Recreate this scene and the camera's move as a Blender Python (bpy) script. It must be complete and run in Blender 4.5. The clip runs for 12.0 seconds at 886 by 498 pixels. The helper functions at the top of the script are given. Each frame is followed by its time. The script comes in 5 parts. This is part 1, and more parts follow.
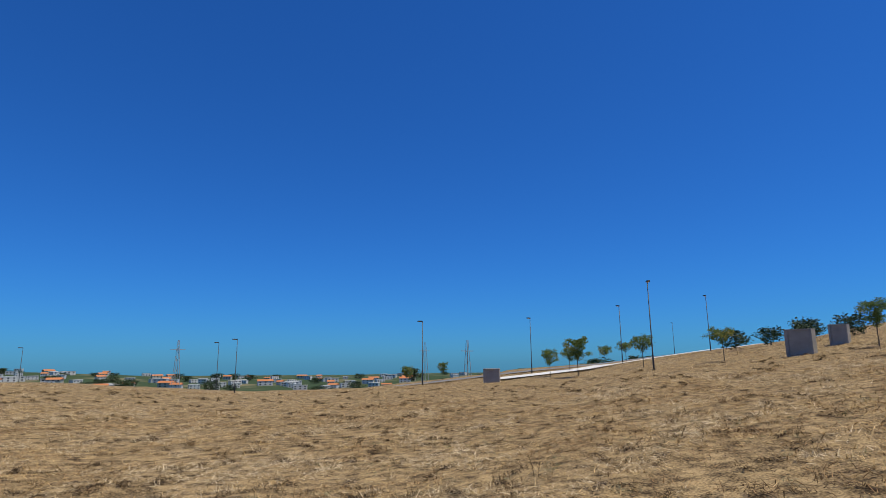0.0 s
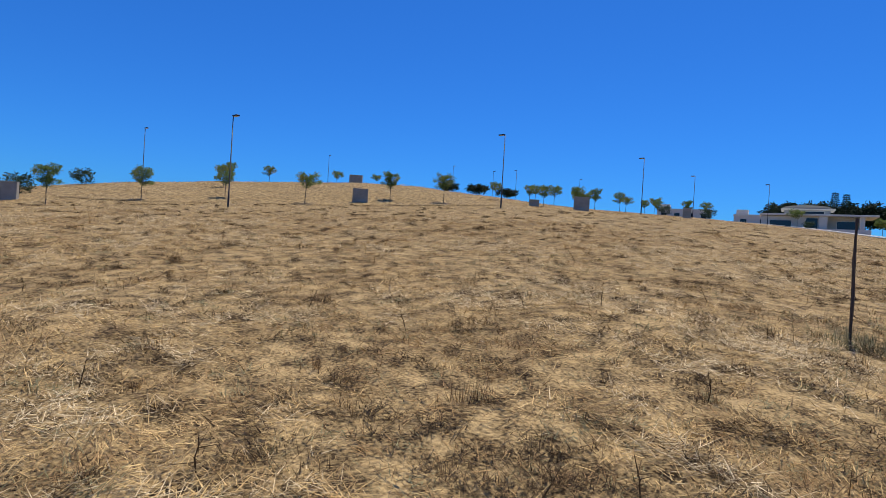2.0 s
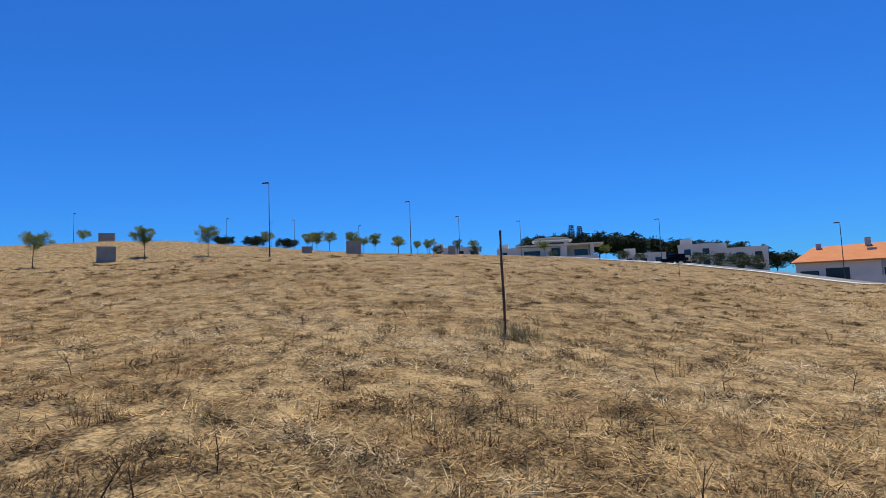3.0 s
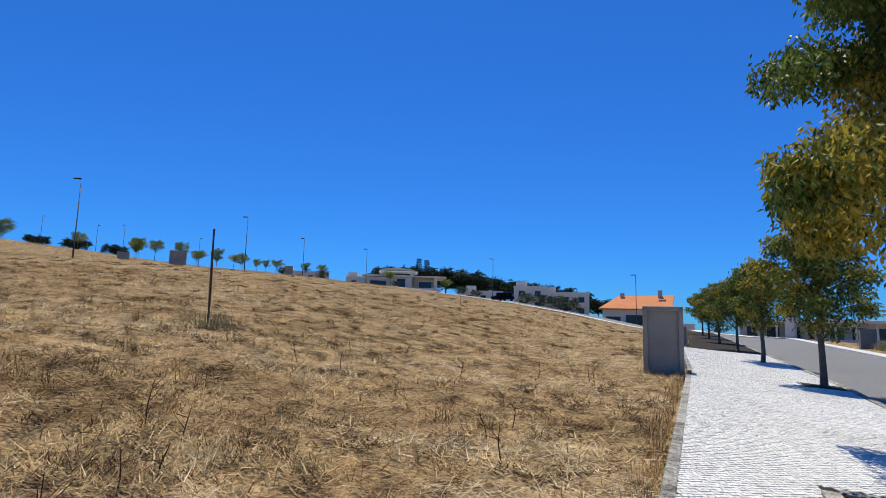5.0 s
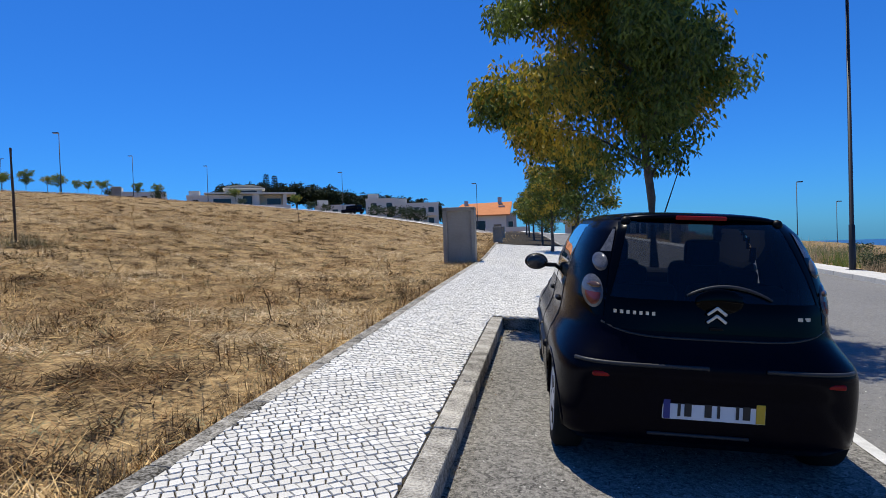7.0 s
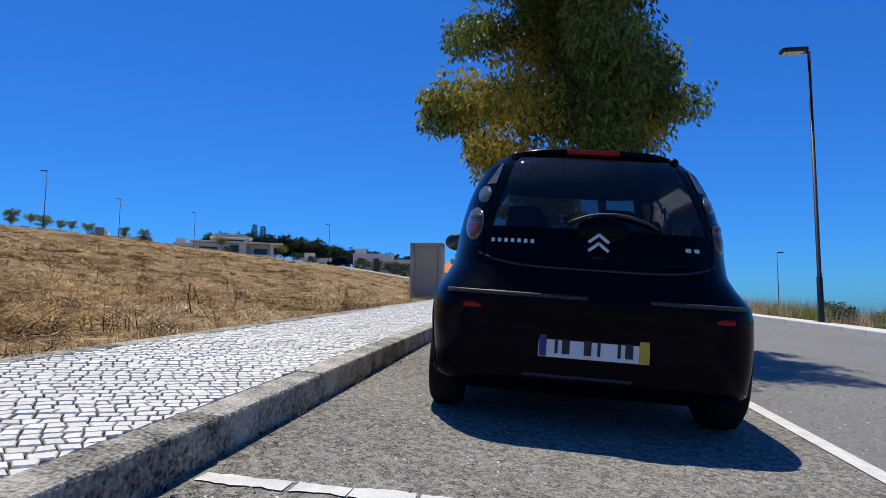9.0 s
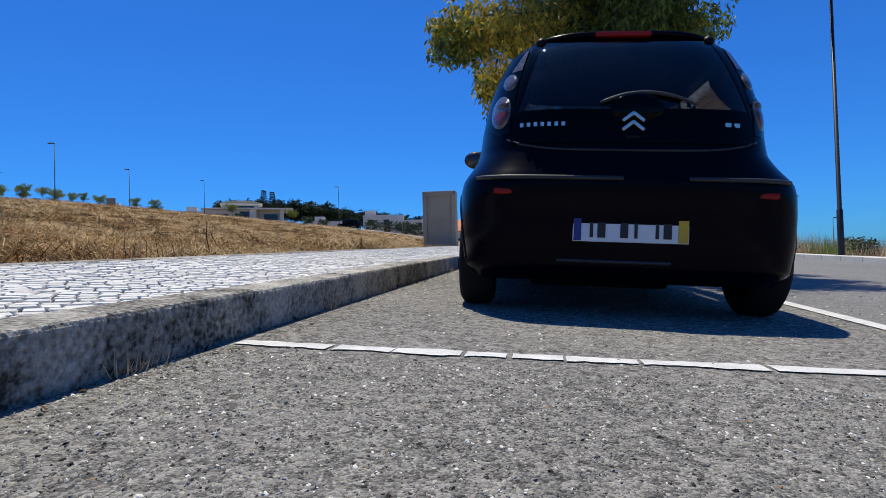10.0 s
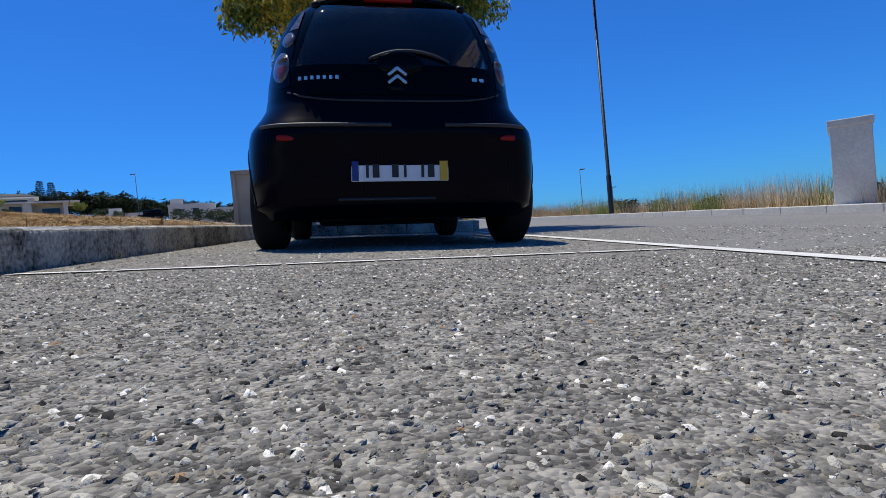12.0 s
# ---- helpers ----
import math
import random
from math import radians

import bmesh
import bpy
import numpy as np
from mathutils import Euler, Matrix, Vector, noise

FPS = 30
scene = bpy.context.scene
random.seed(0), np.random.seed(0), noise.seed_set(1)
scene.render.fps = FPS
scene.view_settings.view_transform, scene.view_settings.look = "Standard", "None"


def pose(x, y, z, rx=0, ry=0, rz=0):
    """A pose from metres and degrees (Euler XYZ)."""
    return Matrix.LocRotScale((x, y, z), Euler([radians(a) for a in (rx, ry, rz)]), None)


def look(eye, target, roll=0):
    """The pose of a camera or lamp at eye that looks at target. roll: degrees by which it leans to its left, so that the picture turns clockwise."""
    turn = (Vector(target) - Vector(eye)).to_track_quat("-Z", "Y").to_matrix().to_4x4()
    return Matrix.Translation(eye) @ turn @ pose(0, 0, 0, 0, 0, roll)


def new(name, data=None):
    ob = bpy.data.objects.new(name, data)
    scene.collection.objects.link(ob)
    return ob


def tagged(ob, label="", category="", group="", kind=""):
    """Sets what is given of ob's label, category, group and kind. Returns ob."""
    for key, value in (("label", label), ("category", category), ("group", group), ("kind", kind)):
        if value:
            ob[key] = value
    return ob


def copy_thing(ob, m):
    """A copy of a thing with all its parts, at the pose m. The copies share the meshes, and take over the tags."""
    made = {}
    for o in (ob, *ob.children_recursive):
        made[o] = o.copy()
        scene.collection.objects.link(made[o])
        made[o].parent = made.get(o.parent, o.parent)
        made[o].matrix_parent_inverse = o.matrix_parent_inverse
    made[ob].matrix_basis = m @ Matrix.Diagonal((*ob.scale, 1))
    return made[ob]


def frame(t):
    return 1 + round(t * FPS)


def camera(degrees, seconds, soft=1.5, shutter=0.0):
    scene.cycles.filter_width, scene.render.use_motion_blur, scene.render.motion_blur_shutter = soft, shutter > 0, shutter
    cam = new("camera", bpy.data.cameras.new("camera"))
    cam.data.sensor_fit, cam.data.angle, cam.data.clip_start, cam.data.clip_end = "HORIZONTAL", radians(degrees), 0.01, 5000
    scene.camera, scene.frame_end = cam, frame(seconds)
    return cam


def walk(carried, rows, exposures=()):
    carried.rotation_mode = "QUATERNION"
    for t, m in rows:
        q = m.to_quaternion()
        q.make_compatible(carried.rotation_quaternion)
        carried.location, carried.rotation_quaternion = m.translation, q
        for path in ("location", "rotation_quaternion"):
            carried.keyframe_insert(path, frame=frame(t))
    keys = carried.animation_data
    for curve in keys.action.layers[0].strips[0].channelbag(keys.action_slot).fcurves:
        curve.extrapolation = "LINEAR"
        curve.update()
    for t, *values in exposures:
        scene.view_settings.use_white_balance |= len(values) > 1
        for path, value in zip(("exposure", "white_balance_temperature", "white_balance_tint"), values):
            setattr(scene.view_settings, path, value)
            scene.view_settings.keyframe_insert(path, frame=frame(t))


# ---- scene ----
# One lens and the drone's path: seconds, eye, target, lean.
PATH = [
    (0, (-13.203, -2.574, 3.326), (-14.691, -3.854, 3.711), -0.49),
    (0.5, (-12.604, -3.354, 3.278), (-14.495, -3.923, 3.599), -6.35),
    (1, (-11.079, -3.664, 3.140), (-13.078, -3.632, 3.134), -5.48),
    (1.5, (-9.433, -3.413, 3.045), (-11.330, -2.785, 2.976), -3.49),
    (2, (-7.709, -3.359, 2.804), (-9.408, -2.304, 2.794), 3.53),
    (2.5, (-7.118, -2.585, 2.514), (-8.636, -1.286, 2.600), 1.65),
    (3, (-6.032, -2.434, 2.372), (-7.249, -0.856, 2.539), -2.13),
    (3.5, (-4.812, -2.436, 2.161), (-5.720, -0.662, 2.326), -3.54),
    (3.7, (-4.527, -2.213, 2.051), (-5.418, -0.428, 2.186), -3.28),
    (5.3, (-2.069, -1.933, 1.597), (-2.850, -0.113, 1.878), 2.53),
    (5.5, (-1.882, -1.944, 1.559), (-2.614, -0.092, 1.744), 1.84),
    (6, (-1.334, -2.546, 1.466), (-1.792, -0.600, 1.546), 1.18),
    (6.5, (-1.112, -3.084, 1.396), (-1.407, -1.106, 1.394), -0.94),
    (7, (-0.839, -3.277, 1.367), (-1.180, -1.307, 1.337), -1.82),
    (7.2, (-0.734, -3.330, 1.352), (-1.107, -1.365, 1.326), -1.51),
    (8.8, (-0.239, -2.896, 0.701), (-0.557, -0.930, 0.888), 1.64),
    (9, (-0.268, -2.894, 0.631), (-0.568, -0.925, 0.812), 0.65),
    (9.5, (-0.321, -2.872, 0.452), (-0.609, -0.901, 0.630), -1.17),
    (10, (-0.378, -2.800, 0.295), (-0.690, -0.974, 0.335), -1.51),
    (10.5, (-0.407, -3.019, 0.187), (-0.708, -1.044, 0.266), -6.1),
    (11, (-0.321, -3.009, 0.142), (-0.549, -1.024, 0.238), -3.19),
    (11.5, (-0.188, -3.133, 0.061), (-0.129, -1.134, 0.108), 1.19),
    (12, (-0.189, -3.124, 0.060), (0.071, -1.142, 0.006), -5.29),
]
cam = camera(75.0, 12.0, soft=0.7, shutter=0.0)
walk(cam, [(t, look(eye, target, roll)) for t, eye, target, roll in PATH], exposures=[(0.0, -0.2), (0.7, -0.2), (1.5, 0.0), (2.5, 0.08), (5.0, 0.08), (12.0, 0.05)])

# ---- world, sun, exposure ----
SUN_DIR = Vector((-0.17, 0.31, 1.0)).normalized()   # towards the sun
world = bpy.data.worlds.new("sky")
scene.world = world
world.use_nodes = True
wn = world.node_tree.nodes
wl = world.node_tree.links
sky = wn.new("ShaderNodeTexSky")
sky.sky_type = "NISHITA"
sky.sun_disc = False
sky.sun_elevation = math.asin(SUN_DIR.z)
sky.sun_rotation = math.atan2(SUN_DIR.x, SUN_DIR.y)
sky.altitude = 60
sky.air_density = 1.0
sky.dust_density = 0.25
sky.ozone_density = 6.0
tint = wn.new("ShaderNodeMix")
tint.data_type = "RGBA"
tint.blend_type = "MULTIPLY"
tint.inputs["Factor"].default_value = 1.0
tint.inputs["B"].default_value = (0.165, 0.585, 1.18, 1)      # a deep dry summer blue
wl.new(sky.outputs[0], tint.inputs["A"])
wl.new(tint.outputs["Result"], wn["Background"].inputs[0])
wn["Background"].inputs[1].default_value = 0.105
sun_data = bpy.data.lights.new("sun", "SUN")
sun_data.energy = 4.6
sun_data.angle = radians(0.5)
sun_data.color = (1.0, 0.95, 0.82)
sun = new("sun", sun_data)
sun.matrix_world = look((0, 0, 60), Vector((0, 0, 60)) - SUN_DIR)


# ---- helpers for building ----
def link(bm, name, material, parent=None, smooth=False):
    me = bpy.data.meshes.new(name)
    bm.to_mesh(me)
    bm.free()
    if smooth:
        me.shade_smooth()
    me.materials.append(material)
    ob = new(name, me)
    if parent:
        ob.parent = parent
    return ob


def part(name, bm, material, parent, label="", smooth=False):
    ob = link(bm, name, material, parent, smooth)
    return tagged(ob, label) if label else ob


def thing(name, m, label, category, group="", kind=""):
    ob = new(name)
    ob.empty_display_size = 0.2
    ob.matrix_world = m
    return tagged(ob, label, category, group, kind)


def box(bm, x0, x1, y0, y1, z0, z1, bevel=0.0):
    r = bmesh.ops.create_cube(bm, size=1.0)
    vs = r["verts"]
    bmesh.ops.scale(bm, vec=(x1 - x0, y1 - y0, z1 - z0), verts=vs)
    bmesh.ops.translate(bm, vec=((x0 + x1) / 2, (y0 + y1) / 2, (z0 + z1) / 2), verts=vs)
    if bevel:
        es = list({e for v in vs for e in v.link_edges})
        bmesh.ops.bevel(bm, geom=es, offset=bevel, segments=2, affect="EDGES", profile=0.5)
    return vs


def boxed(x0, x1, y0, y1, z0, z1, bevel=0.0):
    bm = bmesh.new()
    box(bm, x0, x1, y0, y1, z0, z1, bevel)
    return bm


def tube(bm, path, radii, n=8, cap=True):
    """A tapering tube along a list of points."""
    rings = []
    for i, p in enumerate(path):
        a = Vector(path[max(i - 1, 0)])
        b = Vector(path[min(i + 1, len(path) - 1)])
        d = (b - a).normalized()
        q = d.to_track_quat("Z", "Y")
        rings.append([bm.verts.new(Vector(p) + q @ Vector((radii[i] * math.cos(6.28318 * k / n), radii[i] * math.sin(6.28318 * k / n), 0))) for k in range(n)])
    for r0, r1 in zip(rings, rings[1:]):
        for k in range(n):
            bm.faces.new((r0[k], r0[(k + 1) % n], r1[(k + 1) % n], r1[k]))
    if cap:
        bm.faces.new(rings[0][::-1])
        bm.faces.new(rings[-1])


def mesh_of(name, verts, faces, material, smooth=False):
    """A mesh object from arrays."""
    me = bpy.data.meshes.new(name)
    me.from_pydata(verts, [], faces)
    me.update()
    if smooth:
        me.shade_smooth()
    me.materials.append(material)
    return new(name, me)


# ---- materials ----
def material(name, colour, rough=0.6, metal=0.0, second=None, scale=8.0, fine=80.0, bump=0.0, spec=0.5, coat=0.0, mixing=0.5, island=False, objectwise=0.0, contrast=2.4):
    """Two scales of variation between two colours, with fine relief."""
    m = bpy.data.materials.new(name)
    m.use_nodes = True
    nt = m.node_tree
    b = nt.nodes["Principled BSDF"]
    b.inputs["Roughness"].default_value = rough
    b.inputs["Metallic"].default_value = metal
    b.inputs["Specular IOR Level"].default_value = spec
    b.inputs["Coat Weight"].default_value = coat
    b.inputs["Coat Roughness"].default_value = 0.03
    second = second or tuple(c * 0.75 for c in colour)
    tc = nt.nodes.new("ShaderNodeTexCoord")
    n1 = nt.nodes.new("ShaderNodeTexNoise")
    n1.inputs["Scale"].default_value = scale
    n1.inputs["Detail"].default_value = 4
    n2 = nt.nodes.new("ShaderNodeTexNoise")
    n2.inputs["Scale"].default_value = fine
    n2.inputs["Detail"].default_value = 3
    for n in (n1, n2):
        nt.links.new(tc.outputs["Object"], n.inputs["Vector"])
    add = nt.nodes.new("ShaderNodeMath")
    add.operation = "MULTIPLY_ADD"
    nt.links.new(n1.outputs[0], add.inputs[0])
    add.inputs[1].default_value = mixing * contrast
    sub = nt.nodes.new("ShaderNodeMath")
    sub.operation = "MULTIPLY_ADD"
    nt.links.new(n2.outputs[0], sub.inputs[0])
    sub.inputs[1].default_value = (1 - mixing) * contrast
    sub.inputs[2].default_value = 0.5 - contrast / 2
    nt.links.new(sub.outputs[0], add.inputs[2])
    last = add.outputs[0]
    if island or objectwise:
        src = nt.nodes.new("ShaderNodeNewGeometry").outputs["Random Per Island"] if island else nt.nodes.new("ShaderNodeObjectInfo").outputs["Random"]
        more = nt.nodes.new("ShaderNodeMath")
        more.operation = "MULTIPLY_ADD"
        nt.links.new(src, more.inputs[0])
        more.inputs[1].default_value = objectwise or 0.8
        nt.links.new(last, more.inputs[2])
        shift = nt.nodes.new("ShaderNodeMath")
        shift.operation = "SUBTRACT"
        nt.links.new(more.outputs[0], shift.inputs[0])
        shift.inputs[1].default_value = (objectwise or 0.8) / 2
        last = shift.outputs[0]
    mix = nt.nodes.new("ShaderNodeMix")
    mix.data_type = "RGBA"
    mix.clamp_factor = True
    nt.links.new(last, mix.inputs["Factor"])
    mix.inputs["A"].default_value = (*second, 1)
    mix.inputs["B"].default_value = (*colour, 1)
    nt.links.new(mix.outputs["Result"], b.inputs["Base Color"])
    if bump:
        bp = nt.nodes.new("ShaderNodeBump")
        bp.inputs["Strength"].default_value = bump
        bp.inputs["Distance"].default_value = 0.02
        nt.links.new(n2.outputs[0], bp.inputs["Height"])
        nt.links.new(bp.outputs[0], b.inputs["Normal"])
    return m


def chipped(name, light, dark, scale, rough, stain_scale, stain):
    """Loose stone chips in tar: each cell its own grey, with broad stains."""
    m = material(name, light, rough, 0, dark, stain_scale, 300.0, 0.0, 0.3)
    nt = m.node_tree
    b = nt.nodes["Principled BSDF"]
    tc = nt.nodes.new("ShaderNodeTexCoord")
    vo = nt.nodes.new("ShaderNodeTexVoronoi")
    vo.inputs["Scale"].default_value = scale
    vo2 = nt.nodes.new("ShaderNodeTexVoronoi")
    vo2.inputs["Scale"].default_value = scale * 0.26
    for v in (vo, vo2):
        nt.links.new(tc.outputs["Object"], v.inputs["Vector"])
    sep = nt.nodes.new("ShaderNodeSeparateColor")
    nt.links.new(vo.outputs["Color"], sep.inputs[0])
    sep2 = nt.nodes.new("ShaderNodeSeparateColor")
    nt.links.new(vo2.outputs["Color"], sep2.inputs[0])
    ramp = nt.nodes.new("ShaderNodeValToRGB")
    ramp.color_ramp.elements[0].position, ramp.color_ramp.elements[1].position = 0.16, 0.84
    ramp.color_ramp.elements[0].color = (*dark, 1)
    ramp.color_ramp.elements[1].color = (*light, 1)
    mixed = nt.nodes.new("ShaderNodeMath")
    mixed.operation = "MULTIPLY_ADD"
    nt.links.new(sep2.outputs[0], mixed.inputs[0])
    mixed.inputs[1].default_value = 0.45
    half = nt.nodes.new("ShaderNodeMath")
    half.operation = "MULTIPLY"
    nt.links.new(sep.outputs[0], half.inputs[0])
    half.inputs[1].default_value = 0.55
    nt.links.new(half.outputs[0], mixed.inputs[2])
    nt.links.new(mixed.outputs[0], ramp.inputs[0])
    old = b.inputs["Base Color"].links[0].from_socket
    mul = nt.nodes.new("ShaderNodeMix")
    mul.data_type = "RGBA"
    mul.inputs["Factor"].default_value = stain
    nt.links.new(ramp.outputs[0], mul.inputs["A"])
    nt.links.new(old, mul.inputs["B"])
    nt.links.new(mul.outputs["Result"], b.inputs["Base Color"])
    bp = nt.nodes.new("ShaderNodeBump")
    bp.inputs["Strength"].default_value = 0.8
    bp.inputs["Distance"].default_value = 0.006
    nt.links.new(vo.outputs["Distance"], bp.inputs["Height"])
    bp.invert = True
    nt.links.new(bp.outputs[0], b.inputs["Normal"])
    return m


def stones(name):
    """Broken stones, each its own grey: many mid, some black, a few pale or brown."""
    m = material(name, (0.3, 0.3, 0.3), 0.9, 0, (0.2, 0.2, 0.2), 60.0, 400.0, 0.3, 0.15)
    nt = m.node_tree
    b = nt.nodes["Principled BSDF"]
    cr = nt.nodes.new("ShaderNodeValToRGB")
    cr.color_ramp.interpolation = "CONSTANT"
    tones = [(0.0, (0.05, 0.048, 0.045)), (0.05, (0.17, 0.166, 0.153)), (0.20, (0.26, 0.252, 0.232)), (0.54, (0.42, 0.41, 0.375)), (0.76, (0.38, 0.34, 0.27)), (0.84, (0.58, 0.565, 0.52)), (0.94, (0.80, 0.78, 0.73)), (0.993, (0.42, 0.28, 0.17))]
    el = cr.color_ramp.elements
    el[0].position, el[0].color = 0.0, (*tones[0][1], 1)
    el[1].position, el[1].color = tones[1][0], (*tones[1][1], 1)
    for p, c in tones[2:]:
        e = el.new(p)
        e.color = (*c, 1)
    nt.links.new(nt.nodes.new("ShaderNodeNewGeometry").outputs["Random Per Island"], cr.inputs[0])
    mul = nt.nodes.new("ShaderNodeMix")
    mul.data_type = "RGBA"
    mul.blend_type = "OVERLAY"
    mul.inputs["Factor"].default_value = 0.6
    nt.links.new(cr.outputs[0], mul.inputs["A"])
    nt.links.new(b.inputs["Base Color"].links[0].from_socket, mul.inputs["B"])
    nt.links.new(mul.outputs["Result"], b.inputs["Base Color"])
    return m


def leafy(m, share=0.42):
    """Lets daylight through the leaves."""
    nt = m.node_tree
    b = nt.nodes["Principled BSDF"]
    tr = nt.nodes.new("ShaderNodeBsdfTranslucent")
    nt.links.new(b.inputs["Base Color"].links[0].from_socket, tr.inputs[0])
    mx = nt.nodes.new("ShaderNodeMixShader")
    mx.inputs[0].default_value = share
    nt.links.new(b.outputs[0], mx.inputs[1])
    nt.links.new(tr.outputs[0], mx.inputs[2])
    nt.links.new(mx.outputs[0], nt.nodes["Material Output"].inputs[0])
    return m


def clear(name, tint, rough=0.02):
    """A thin pane: tinted, with a mirror's gloss by Fresnel."""
    m = bpy.data.materials.new(name)
    m.use_nodes = True
    nt = m.node_tree
    nt.nodes.remove(nt.nodes["Principled BSDF"])
    tr = nt.nodes.new("ShaderNodeBsdfTransparent")
    tr.inputs[0].default_value = (*tint, 1)
    gl = nt.nodes.new("ShaderNodeBsdfGlossy")
    gl.inputs["Roughness"].default_value = rough
    fr = nt.nodes.new("ShaderNodeFresnel")
    fr.inputs[0].default_value = 1.5
    mx = nt.nodes.new("ShaderNodeMixShader")
    nt.links.new(fr.outputs[0], mx.inputs[0])
    nt.links.new(tr.outputs[0], mx.inputs[1])
    nt.links.new(gl.outputs[0], mx.inputs[2])
    nt.links.new(mx.outputs[0], nt.nodes["Material Output"].inputs[0])
    return m


def farther(m, near, far, colour):
    """Beyond the mown field the land turns to scrub: a change of cover with the distance from the field."""
    nt = m.node_tree
    b = nt.nodes["Principled BSDF"]
    geo = nt.nodes.new("ShaderNodeNewGeometry")
    ln = nt.nodes.new("ShaderNodeVectorMath")
    ln.operation = "LENGTH"
    nt.links.new(geo.outputs["Position"], ln.inputs[0])
    mp = nt.nodes.new("ShaderNodeMapRange")
    mp.inputs["From Min"].default_value = near
    mp.inputs["From Max"].default_value = far
    nt.links.new(ln.outputs["Value"], mp.inputs["Value"])
    mx = nt.nodes.new("ShaderNodeMix")
    mx.data_type = "RGBA"
    nt.links.new(mp.outputs["Result"], mx.inputs["Factor"])
    nt.links.new(b.inputs["Base Color"].links[0].from_socket, mx.inputs["A"])
    pat = nt.nodes.new("ShaderNodeTexNoise")
    pat.inputs["Scale"].default_value = 0.02
    pat.inputs["Detail"].default_value = 6
    nt.links.new(geo.outputs["Position"], pat.inputs["Vector"])
    cr = nt.nodes.new("ShaderNodeValToRGB")
    cr.color_ramp.elements[0].position = 0.52
    cr.color_ramp.elements[1].position = 0.72
    cr.color_ramp.elements[0].color = (*colour, 1)
    cr.color_ramp.elements[1].color = (0.28, 0.22, 0.12, 1)
    nt.links.new(pat.outputs[0], cr.inputs[0])
    nt.links.new(cr.outputs[0], mx.inputs["B"])
    nt.links.new(mx.outputs["Result"], b.inputs["Base Color"])


M_FIELD = material("dry_mown_grass", (0.48, 0.33, 0.155), 0.95, 0, (0.05, 0.031, 0.015), 2.6, 22.0, 1.0, 0.1, mixing=0.5, contrast=4.4)
farther(M_FIELD, 170.0, 260.0, (0.05, 0.075, 0.03))
M_STRAW = material("straw", (0.74, 0.50, 0.21), 0.75, 0, (0.15, 0.085, 0.032), 1.5, 7.0, 0, 0.3, mixing=0.6, island=True, contrast=3.8)
M_BLEACHED = material("bleached_straw", (0.86, 0.67, 0.40), 0.75, 0, (0.24, 0.17, 0.088), 2.5, 9.0, 0, 0.3, mixing=0.5, island=True, contrast=3.2)
M_RUSSET = material("russet_straw", (0.44, 0.265, 0.11), 0.85, 0, (0.085, 0.046, 0.019), 2.5, 9.0, 0, 0.2, mixing=0.5, island=True, contrast=3.2)
M_BROWN = material("withered_stalk", (0.12, 0.074, 0.035), 0.9, 0, (0.03, 0.018, 0.009), 3, 40, 0, 0.1, island=True)
M_WEED = material("grey_green_weed", (0.30, 0.27, 0.14), 0.8, 0, (0.15, 0.14, 0.07), 3, 30, 0, 0.2, island=True)
M_ASPHALT = chipped("asphalt_chips", (0.40, 0.375, 0.33), (0.012, 0.0115, 0.0105), 170.0, 0.95, 0.8, 0.30)
M_LANE = chipped("lane_asphalt", (0.26, 0.25, 0.235), (0.13, 0.126, 0.118), 120.0, 0.9, 0.4, 0.45)
M_CHIP = stones("stone_chip")
M_CONCRETE = material("cast_concrete", (0.42, 0.385, 0.32), 0.9, 0, (0.25, 0.23, 0.19), 1.6, 30.0, 0.25, 0.2)
M_PLASTER = material("grey_render", (0.46, 0.42, 0.35), 0.9, 0, (0.25, 0.23, 0.195), 1.2, 40.0, 0.2, 0.2)
M_PALE = material("pale_concrete", (0.70, 0.68, 0.62), 0.9, 0, (0.46, 0.44, 0.40), 1.5, 30.0, 0.25, 0.2)
M_KERB = material("kerb_concrete", (0.58, 0.54, 0.465), 0.95, 0, (0.05, 0.045, 0.036), 6.0, 60.0, 0.9, 0.1, objectwise=0.3, contrast=3.2, mixing=0.45)
M_COBBLE = material("limestone_cobble", (0.76, 0.735, 0.67), 0.75, 0, (0.52, 0.495, 0.44), 3.0, 90.0, 0.3, 0.3, objectwise=0.4)
M_COBBLES = material("limestone_cobbles", (0.76, 0.735, 0.67), 0.75, 0, (0.52, 0.495, 0.44), 1.2, 60.0, 0.3, 0.3, island=True)
M_BED = material("sandy_joint", (0.07, 0.058, 0.04), 0.95, 0, (0.015, 0.013, 0.010), 6.0, 80.0, 0.3, 0.1)
M_LINE = material("road_marking", (0.80, 0.79, 0.75), 0.85, 0, (0.40, 0.39, 0.365), 14.0, 140.0, 0.3, 0.2, contrast=1.9, mixing=0.5)
M_STEEL = material("dark_painted_steel", (0.010, 0.010, 0.012), 0.5, 0, (0.015, 0.015, 0.016), 4, 60)
M_LENS = material("lamp_glass", (0.55, 0.56, 0.58), 0.3, 0, (0.45, 0.46, 0.48), 8, 60)
M_RUST = material("weathered_post", (0.13, 0.085, 0.055), 0.9, 0, (0.05, 0.04, 0.035), 8, 60, 0.3)
M_WHITE = material("white_wall", (0.76, 0.72, 0.63), 0.85, 0, (0.62, 0.585, 0.51), 0.4, 12.0, 0.05, 0.2)
M_CREAM = material("cream_wall", (0.62, 0.55, 0.40), 0.85, 0, (0.5, 0.44, 0.33), 0.4, 12.0, 0.05, 0.2)
